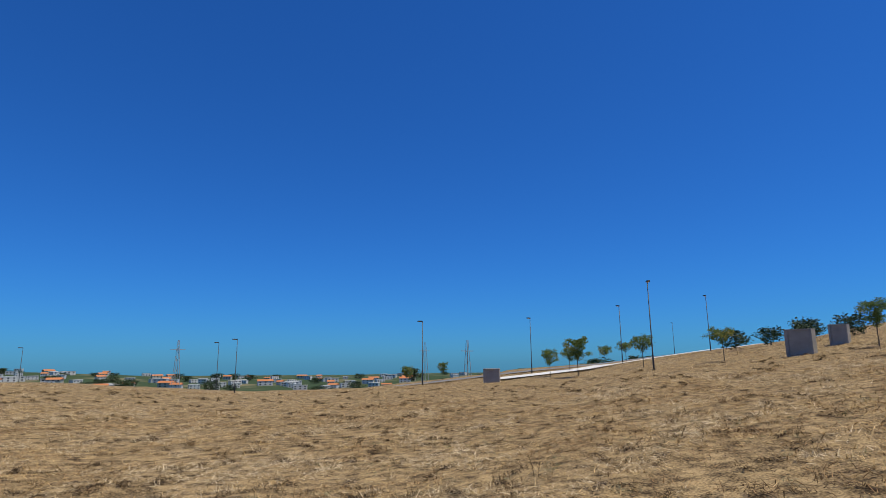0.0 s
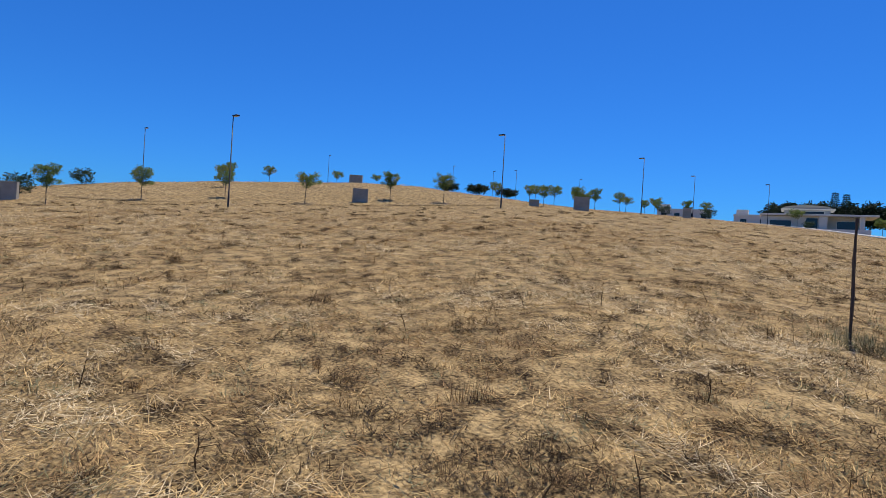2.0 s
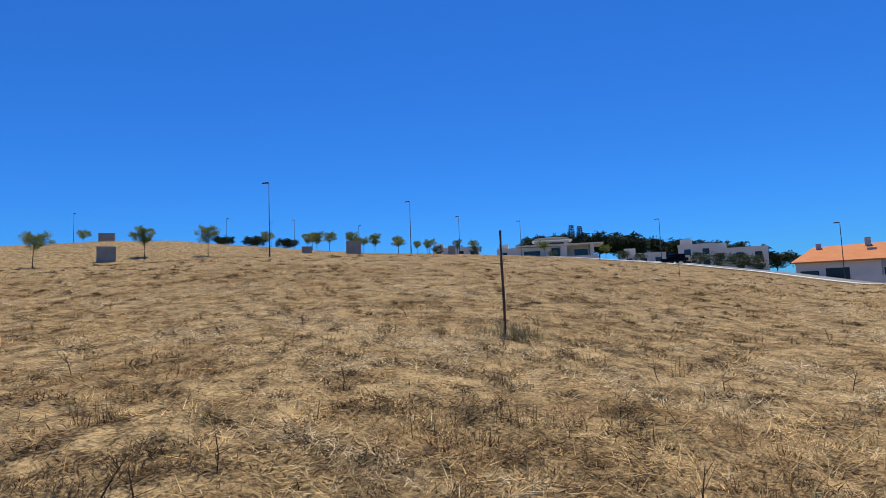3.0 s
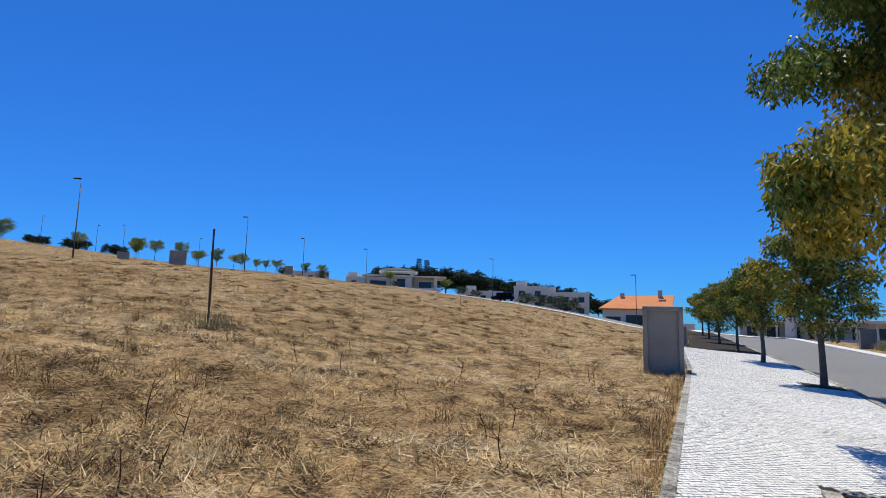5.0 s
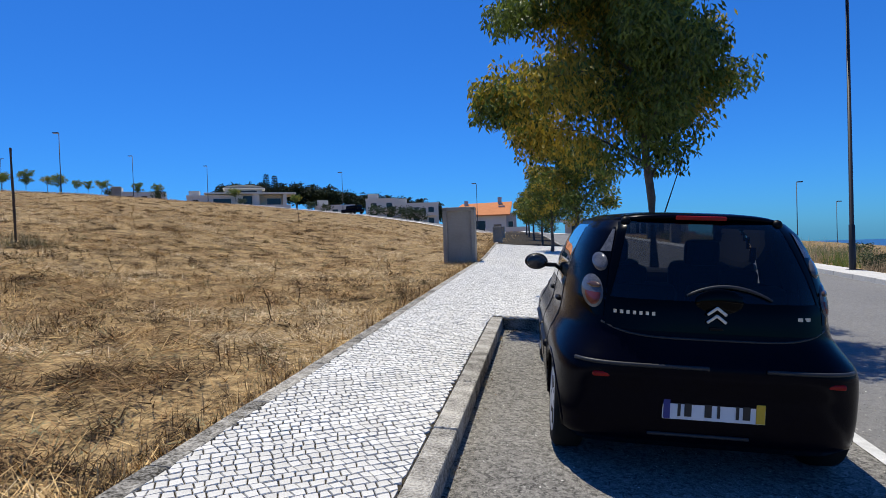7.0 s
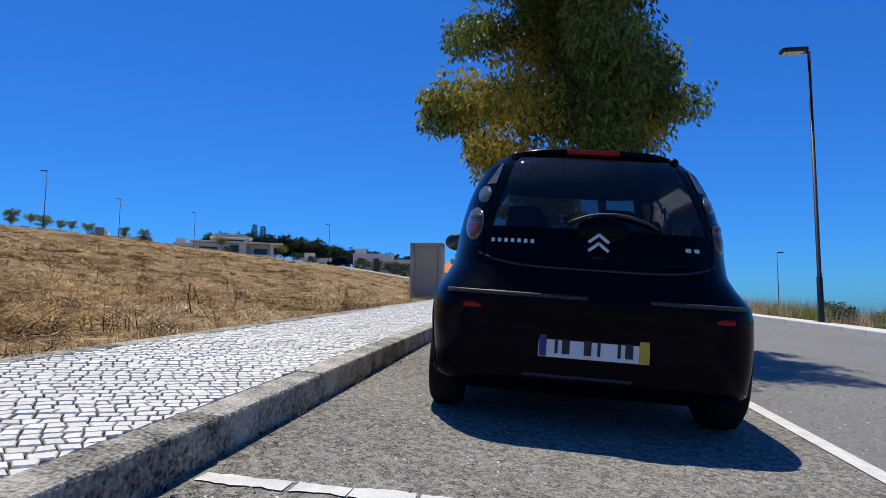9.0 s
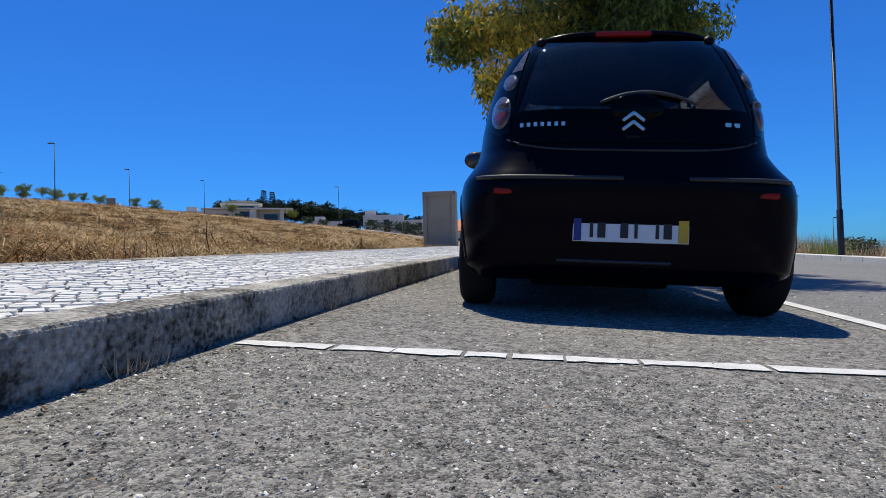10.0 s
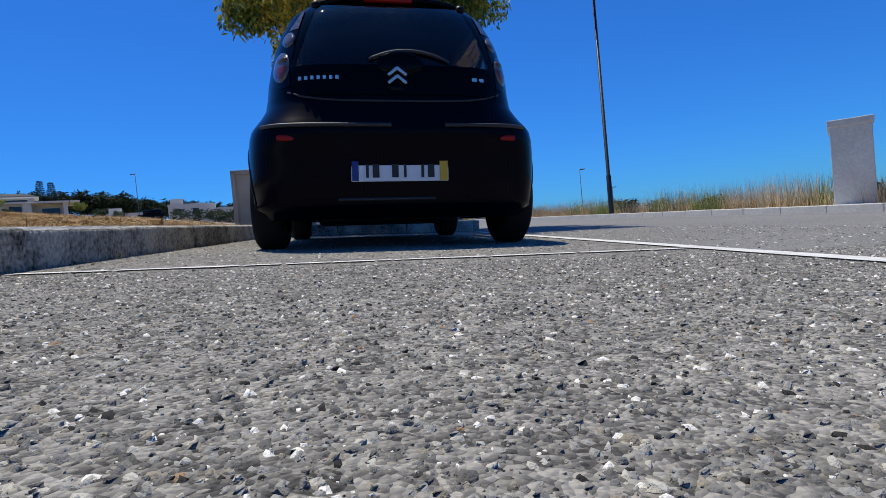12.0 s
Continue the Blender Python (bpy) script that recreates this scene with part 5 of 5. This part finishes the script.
# ---- straw, stalks and weeds of the field ----
def blades(name, rows, mat, label, category="straw"):
    """Thin triangular blades: arrays of root, tip and half width across."""
    root, tip, side = rows
    n = len(root)
    verts = np.empty((n * 3, 3))
    verts[0::3] = root - side
    verts[1::3] = root + side
    verts[2::3] = tip
    me = bpy.data.meshes.new(name)
    me.vertices.add(n * 3)
    me.vertices.foreach_set("co", verts.ravel())
    me.loops.add(n * 3)
    me.loops.foreach_set("vertex_index", np.arange(n * 3, dtype=np.int32))
    me.polygons.add(n)
    me.polygons.foreach_set("loop_start", np.arange(0, n * 3, 3, dtype=np.int32))
    me.update(calc_edges=True)
    me.materials.append(mat)
    return tagged(new(name, me), label, category, kind="stuff")


def scatter(rng, n, r0, r1, az0, az1, power=0.6):
    r = r0 + (r1 - r0) * rng.random(n) ** (1 / power) if power < 1 else r0 + (r1 - r0) * rng.random(n)
    az = np.radians(az0 + (az1 - az0) * rng.random(n))
    return CX + r * np.sin(az), CY + r * np.cos(az), r


def heights(x, y):
    return np.array([ground_z(float(a), float(b)) for a, b in zip(x, y)])


def lattice(x, y, seed):
    """Smooth random relief between -1 and 1 over a plan."""
    g = np.random.default_rng(900 + seed).uniform(-1, 1, (128, 128))
    i, j = np.floor(x).astype(int), np.floor(y).astype(int)
    u, v = x - i, y - j
    u, v = u * u * (3 - 2 * u), v * v * (3 - 2 * v)
    at = lambda p, q: g[p % 128, q % 128]
    return (at(i, j) * (1 - u) + at(i + 1, j) * u) * (1 - v) + (at(i, j + 1) * (1 - u) + at(i + 1, j + 1) * u) * v


def straw(seed, n, r0, r1, az0, az1, power, lengths, lift, mat, name, label, width, clump=0.0):
    rng = np.random.default_rng(seed)
    x, y, r = scatter(rng, n, r0, r1, az0, az1, power)
    if clump:
        each = 110 if mat is M_BROWN else 25
        m = len(x) // each
        turn_ = np.repeat(rng.random(m) * 3.14, each)
        u, v = rng.normal(0, clump * 1.7, m * each), rng.normal(0, clump * 0.6, m * each)
        x = np.repeat(x[:m], each) + u * np.cos(turn_) - v * np.sin(turn_)
        y = np.repeat(y[:m], each) + u * np.sin(turn_) + v * np.cos(turn_)
        r = np.repeat(r[:m], each)
    hole = lattice(x * 0.55, y * 0.8, 1) + 0.6 * lattice(x * 1.9, y * 2.3, 2)
    keep = (x < -2.78) & ((hole > -0.28) | (rng.random(len(x)) < 0.28) | (mat is not M_STRAW))
    x, y, r, hole = x[keep], y[keep], r[keep], hole[keep]
    k = len(x)
    z = heights(x, y)
    heap = np.clip(lattice(x * 1.4, y * 1.7, 5) + 0.4 * lattice(x * 4.0, y * 4.0, 6), 0, 1) * np.clip((-2.80 - x) / 1.0, 0, 1)
    swirl = lattice(x * 0.45, y * 0.45, 7)
    a = swirl * 5.0 + rng.normal(0, 0.75, k) + np.pi * (rng.random(k) < 0.5)
    e = np.radians(lift[0] + (lift[1] - lift[0]) * rng.random(k) ** 1.6)
    l = lengths[0] + (lengths[1] - lengths[0]) * rng.random(k)
    d = np.stack([np.cos(a) * np.cos(e), np.sin(a) * np.cos(e), np.sin(e)], 1)
    root = np.stack([x, y, z + 0.005 + (0.03 + 0.16 * heap) * rng.random(k)], 1)
    w = (width + 0.00020 * r) * (0.6 + 0.8 * rng.random(k))
    side = np.stack([-np.sin(a), np.cos(a), 0.3 * rng.normal(size=k)], 1) * w[:, None]
    tip = root + d * l[:, None]
    if mat is not M_STRAW:
        return blades(name, (root, tip, side), mat, label)
    tone = 0.9 * lattice(x * 0.35, y * 0.5, 11) + 0.8 * lattice(x * 1.3, y * 1.8, 12) + rng.normal(0, 0.28, k) - 0.5 * np.clip(0.1 - hole, 0, 0.6)
    for pick, m, what in ((tone > 0.22, M_BLEACHED, "bleached_"), ((tone <= 0.22) & (tone > -0.45), M_STRAW, ""), (tone <= -0.45, M_RUSSET, "russet_")):
        blades(what + name, (root[pick], tip[pick], side[pick]), m, label.replace("golden", {"": "golden", "bleached_": "pale bleached", "russet_": "reddish-brown"}[what]))


straw(1, 640000, 0.8, 42, -172, 112, 0.62, (0.05, 0.30), (1, 34), M_STRAW, "cut_straw", "loose golden cut straw covering the field", 0.0030)
straw(2, 150000, 20, 90, -165, 20, 1.0, (0.12, 0.34), (6, 50), M_STRAW, "far_straw", "golden straw on the far slope", 0.004)
straw(3, 90000, 1.5, 45, -152, 100, 0.8, (0.05, 0.19), (8, 70), M_STRAW, "straw_tufts", "short upright tufts of dry grass", 0.0028, 0.09)
# withered mats, coloured darker to stand for shadowed furrows as well
straw(4, 250000, 2.5, 60, -170, 90, 0.75, (0.05, 0.20), (1, 40), M_BROWN, "withered_tufts", "dark withered mats in the straw", 0.0032, 0.115)
straw(5, 22000, 2.0, 26, -130, 60, 0.8, (0.05, 0.18), (5, 60), M_WEED, "grey_weeds", "low grey-green weeds in the straw", 0.003, 0.09)


def dry_clumps():
    """Tufts of brown stems that the mower bent but did not cut."""
    rng = np.random.default_rng(15)
    m, each = 230, 55
    x, y, r = scatter(rng, m, 2.5, 32, -135, 45, 0.8)
    tall = np.repeat(rng.uniform(0.12, 0.40, m), each)
    size = np.repeat(rng.uniform(0.04, 0.15, m), each)
    x = np.repeat(x, each) + rng.normal(0, 1.3, m * each) * size
    y = np.repeat(y, each) + rng.normal(0, 0.8, m * each) * size
    keep = x < -3.0
    x, y, tall = x[keep], y[keep], tall[keep]
    k = len(x)
    a = rng.random(k) * 6.283
    e = np.radians(rng.uniform(25, 86, k))
    d = np.stack([np.cos(a) * np.cos(e), np.sin(a) * np.cos(e), np.sin(e)], 1) * (tall * rng.uniform(0.4, 1.0, k))[:, None]
    root = np.stack([x, y, heights(x, y) + 0.01], 1)
    side = np.stack([-np.sin(a), np.cos(a), 0 * a], 1) * rng.uniform(0.0018, 0.0045, k)[:, None]
    half = rng.random(k) < 0.45
    blades("brown_clumps", (root[half], (root + d)[half], side[half]), M_BROWN, "brown stems in clumps above the straw", "dry grass")
    blades("russet_clumps", (root[~half], (root + d)[~half], side[~half]), M_RUSSET, "reddish dry stems in clumps above the straw", "dry grass")


dry_clumps()


def edge_grass():
    """Longer dry grass along the pavement's edging and round the housing."""
    rng = np.random.default_rng(6)
    n = 9000
    y = rng.uniform(-6, 40, n)
    x = -2.78 - np.abs(rng.normal(0, 0.16, n))
    far = np.array([shear(float(v)) for v in y])
    x = x + far
    k = rng.random(n) < 0.09
    x[k] = -3.2 + rng.normal(0, 0.5, k.sum())
    y[k] = 13.4 + rng.normal(0, 0.12, k.sum())
    keep = x < -2.77 + far
    x, y = x[keep], y[keep]
    m = len(x)
    z = heights(x, y)
    a = rng.random(m) * 6.283
    e = np.radians(rng.uniform(25, 88, m))
    l = rng.uniform(0.06, 0.22, m)
    d = np.stack([np.cos(a) * np.cos(e), np.sin(a) * np.cos(e), np.sin(e)], 1)
    root = np.stack([x, y, z], 1)
    side = np.stack([-np.sin(a), np.cos(a), 0 * a], 1) * rng.uniform(0.002, 0.006, m)[:, None]
    blades("edge_grass", (root, root + d * l[:, None], side), M_STRAW, "dry grass fringing the pavement edging")


edge_grass()


def verge():
    """Tall dry grass on the far side of the street."""
    rng = np.random.default_rng(7)
    n = 42000
    y = rng.uniform(-14, 50, n)
    x = 8.05 + np.abs(rng.normal(0, 1.6, n))
    z = heights(x, y)
    patch_ = np.array([0.55 + 0.6 * noise.noise((float(b) * 0.35, float(c) * 0.3, 2.0)) for b, c in zip(x, y)])
    a = rng.random(n) * 6.283
    e = np.radians(rng.uniform(55, 89, n))
    l = rng.uniform(0.25, 0.85, n) * np.clip(patch_ + 0.35, 0.3, 1.2)
    d = np.stack([np.cos(a) * np.cos(e), np.sin(a) * np.cos(e), np.sin(e)], 1)
    root = np.stack([x, y, z], 1)
    side = np.stack([-np.sin(a), np.cos(a), 0 * a], 1) * rng.uniform(0.0025, 0.006, n)[:, None]
    tip = root + d * l[:, None]
    fresh = np.array([noise.noise((float(b) * 0.5, float(c) * 0.45, 9.0)) for b, c in zip(x, y)]) + rng.normal(0, 0.1, n) > 0.22
    blades("verge_grass", (root[~fresh], tip[~fresh], side[~fresh]), M_BLEACHED, "tall dry grass on the verge across the street", "grass")
    blades("green_weeds", (root[fresh], tip[fresh], side[fresh] * 1.6), M_FIELD_LEAF, "green weeds among the dry verge grass", "weeds")


verge()


def dead_weed(seed):
    """A bare branching stalk left standing by the mower."""
    r = random.Random(seed)
    t = thing("dead_weed", Matrix.Identity(4), "bare brown branching weed stalk standing in the straw", "weed", "weed stalks in the field")
    bm = bmesh.new()
    h = r.uniform(0.22, 0.45)
    top = Vector((r.uniform(-0.15, 0.15), r.uniform(-0.15, 0.15), h))
    tube(bm, [(0, 0, -0.03), top * 0.5 + Vector((0.02, 0, 0)), top], [0.007, 0.006, 0.003], 5)
    for i in range(r.randint(2, 5)):
        b = top * r.uniform(0.3, 0.9)
        d = Vector((r.uniform(-1, 1), r.uniform(-1, 1), r.uniform(0.2, 1.0))).normalized() * r.uniform(0.1, 0.25)
        tube(bm, [b, b + d], [0.004, 0.002], 4)
    part("stalk", bm, M_BROWN, t)
    return t


weeds = [dead_weed(60 + i) for i in range(6)]
rnd = random.Random(21)
for i in range(48):
    az, r = radians(rnd.uniform(-120, 30)), 2.5 + 20 * rnd.random() ** 1.3
    x, y = CX + r * math.sin(az), CY + r * math.cos(az)
    if x > -3.1:
        x = -3.1 - rnd.random() * 4
    m = pose(x, y, ground_z(x, y), rnd.uniform(-12, 12), rnd.uniform(-12, 12), rnd.uniform(0, 360))
    c = weeds[i] if i < 6 else copy_thing(weeds[i % 6], m)
    c.matrix_world = m

# a green-grey weed round the stake's foot
rng = np.random.default_rng(9)
n = 620
px, py = -12.2 + rng.normal(0, 0.34, n), 7.75 + rng.normal(0, 0.30, n)
a, e = rng.random(n) * 6.283, np.radians(rng.uniform(20, 80, n))
d = np.stack([np.cos(a) * np.cos(e), np.sin(a) * np.cos(e), np.sin(e)], 1) * rng.uniform(0.1, 0.55, n)[:, None]
root = np.stack([px, py, heights(px, py)], 1)
blades("stake_weeds", (root, root + d, np.stack([-np.sin(a), np.cos(a), 0 * a], 1) * 0.0035), M_WEED, "grey-green weeds at the foot of the stake", "weeds")

# ---- loose chips on the asphalt of the bay ----
def chips():
    rng = np.random.default_rng(12)
    n1, n2 = 112000, 24000
    x = np.concatenate([rng.uniform(-1.37, 1.9, n1), rng.uniform(-1.37, 3.2, n2)])
    y = np.concatenate([-3.3 + 2.1 * rng.random(n1) ** 1.7, rng.uniform(-3.2, 2.5, n2)])
    s = np.concatenate([0.0018 + 0.0052 * rng.random(n1) ** 2.7, 0.0026 + 0.0065 * rng.random(n2) ** 2.8])
    k = len(x)
    z = RX * np.minimum(x, LANE_X) + LANE_FALL * np.maximum(x - LANE_X, 0) + RY * y
    base = [(0, 1.0), (90, 1.0), (180, 1.0), (270, 1.0), (45, 0.62), (170, 0.66), (290, 0.66)]
    turn_ = rng.random(k) * 6.283
    stretch = rng.uniform(0.55, 1.0, k)
    tall = rng.uniform(0.15, 0.55, k)
    lx, ly = rng.normal(0, 0.2, k), rng.normal(0, 0.2, k)
    pts = np.empty((k, 7, 3))
    for i, (deg, rad) in enumerate(base):
        a = radians(deg) + rng.normal(0, 0.30, k)
        q = s * rad * rng.uniform(0.7, 1.25, k)
        u, v = q * np.cos(a), q * np.sin(a) * stretch
        pts[:, i, 0] = x + u * np.cos(turn_) - v * np.sin(turn_)
        pts[:, i, 1] = y + u * np.sin(turn_) + v * np.cos(turn_)
        pts[:, i, 2] = z + (s * tall + lx * u + ly * v if i > 3 else -0.0006)
    tri = np.array([(0, 1, 4), (1, 2, 5), (1, 5, 4), (2, 3, 6), (2, 6, 5), (3, 0, 4), (3, 4, 6), (4, 5, 6)])
    faces = (np.arange(k)[:, None, None] * 7 + tri[None]).reshape(-1, 3)
    me = bpy.data.meshes.new("asphalt_chips")
    me.vertices.add(k * 7)
    me.vertices.foreach_set("co", pts.ravel())
    me.loops.add(len(faces) * 3)
    me.loops.foreach_set("vertex_index", faces.ravel().astype(np.int32))
    me.polygons.add(len(faces))
    me.polygons.foreach_set("loop_start", np.arange(0, len(faces) * 3, 3, dtype=np.int32))
    me.update(calc_edges=True)
    me.materials.append(M_CHIP)
    tagged(new("asphalt_chips", me), "grey and pale stone chips in the asphalt", "gravel", kind="stuff")


chips()


def litter():
    """Dead leaves and grit blown against the kerbs of the bay."""
    rng = np.random.default_rng(44)
    n = 560
    x = np.concatenate([-1.37 + np.abs(rng.normal(0, 0.05, 160)), rng.uniform(-1.35, 1.0, 400)])
    y = np.concatenate([rng.uniform(-4, 4.1, 160), 4.12 - np.abs(rng.normal(0, 0.16, 400))])
    z = RX * x + RY * y + 0.004
    a = rng.random(n) * 6.283
    e = np.radians(rng.uniform(-4, 28, n))
    d = np.stack([np.cos(a) * np.cos(e), np.sin(a) * np.cos(e), np.sin(e)], 1) * rng.uniform(0.015, 0.05, n)[:, None]
    side = np.stack([-np.sin(a), np.cos(a), 0 * a], 1) * rng.uniform(0.003, 0.009, n)[:, None]
    root = np.stack([x, y, z], 1)
    blades("leaf_litter", (root, root + d, side), M_BROWN, "dead brown leaves blown against the kerb", "litter")
    m, each = 8, 22
    y = np.repeat(rng.uniform(-2.5, 4.2, m), each) + rng.normal(0, 0.05, m * each)
    x = -1.375 + np.abs(rng.normal(0, 0.012, m * each))
    a = rng.uniform(-1.4, 1.4, m * each)
    e = np.radians(rng.uniform(35, 88, m * each))
    d = np.stack([np.cos(a) * np.cos(e), np.sin(a) * np.cos(e), np.sin(e)], 1) * rng.uniform(0.02, 0.08, m * each)[:, None]
    root = np.stack([x, y, RX * x + RY * y], 1)
    side = np.stack([-np.sin(a), np.cos(a), 0 * a], 1) * 0.0018
    blades("kerb_grass", (root, root + d, side), M_BLEACHED, "small dry grass tufts at the foot of the kerb", "grass")


litter()

# ---- the pavement's cobbles, laid on the diagonal ----
def cobble_faces(corners, top):
    """One cobble from its four corners on the bed: upright sides and a worn, slightly smaller top."""
    cx, cy = sum(c[0] for c in corners) / 4, sum(c[1] for c in corners) / 4
    low = [(u, v, -0.02) for u, v in corners]
    mid = [(u, v, top - 0.005) for u, v in corners]
    high = [(cx + (u - cx) * 0.90, cy + (v - cy) * 0.90, top) for u, v in corners]
    faces = [(8, 9, 10, 11)]
    for k in range(4):
        faces.append((k, (k + 1) % 4, 4 + (k + 1) % 4, 4 + k))
        faces.append((4 + k, 4 + (k + 1) % 4, 8 + (k + 1) % 4, 8 + k))
    return low + mid + high, faces


def cobbles():
    """Uneven rows: each joint between two rows wanders, and each cobble is cut to its own width and slant."""
    r = random.Random(33)
    size, span = 0.059, 460
    rows = [r.uniform(0, size) for _ in range(2 * span + 2)]
    joint = lambda u, j: j * size + 0.011 * noise.noise((u * 11.0, j * 3.7, 0.4)) + 0.030 * noise.noise((u * 0.9, j * 0.05, 2.0))
    ca, sa = math.cos(radians(38)), math.sin(radians(38))
    verts, faces, singles = [], [], 0
    for j in range(-span, span + 1):
        cut = {}
        for i in range(-span, span + 1):
            u, v = i * size + rows[j + span], j * size
            x, y = u * ca - v * sa, u * sa + v * ca
            if not -11.0 < y < 26.0:
                continue
            s = shear(y)
            left, right = s - 2.638, s + float(np.interp(y, PAVED_Y, PAVED_X)) - 0.003
            if not left - 0.012 < x < right + 0.012 or (4.08 < y < 4.32 and x > -1.50):
                continue
            if abs(x - 0.82) < 0.49 and abs(y - 6.0) < 0.49 or abs(x - 0.17) < 0.49 and abs(y - 14.2) < 0.49:
                continue
            for k in (i, i + 1):
                if k not in cut:
                    mid_, slant = u + (k - i - 0.5) * size + r.uniform(-0.011, 0.011), r.uniform(-0.008, 0.008)
                    cut[k] = (mid_ - slant, mid_ + slant)
            gap = r.uniform(0.0018, 0.0048)
            ring = []
            for k, row, sx, sy in ((i, j, 1, 1), (i + 1, j, -1, 1), (i + 1, j + 1, -1, -1), (i, j + 1, 1, -1)):
                w = cut[k][row - j]
                a, c = w + sx * gap - u, joint(w, row) - 0.5 * size + sy * gap - v
                at = x + a * ca - c * sa
                cut_off = min(max(at, left), right) - at        # trimmed along the kerb and the edging
                ring.append((a + cut_off * ca, c - cut_off * sa))
            q, f = cobble_faces(ring, r.uniform(0.0145, 0.0185))
            z = road_z(x, y) + 0.124 + pave_rise(x - s)
            m = Matrix.Translation((x, y, z)) @ ROAD @ pose(0, 0, 0, r.uniform(-1.5, 1.5), r.uniform(-1.5, 1.5), 38)
            if -1.25 < y < -0.25 and singles < 300:
                me = bpy.data.meshes.new("cobble")
                me.from_pydata(q, [], f)
                me.materials.append(M_COBBLE)
                ob = new("cobble", me)
                ob.parent = PAVEMENT
                ob.matrix_world = m
                singles += 1
            else:
                b = len(verts)
                verts += [tuple(m @ Vector(c)) for c in q]
                faces += [tuple(b + k for k in p) for p in f]
    ob = mesh_of("cobbles", verts, faces, M_COBBLES)
    ob.parent = PAVEMENT
    ob["kind"] = "stuff"


cobbles()
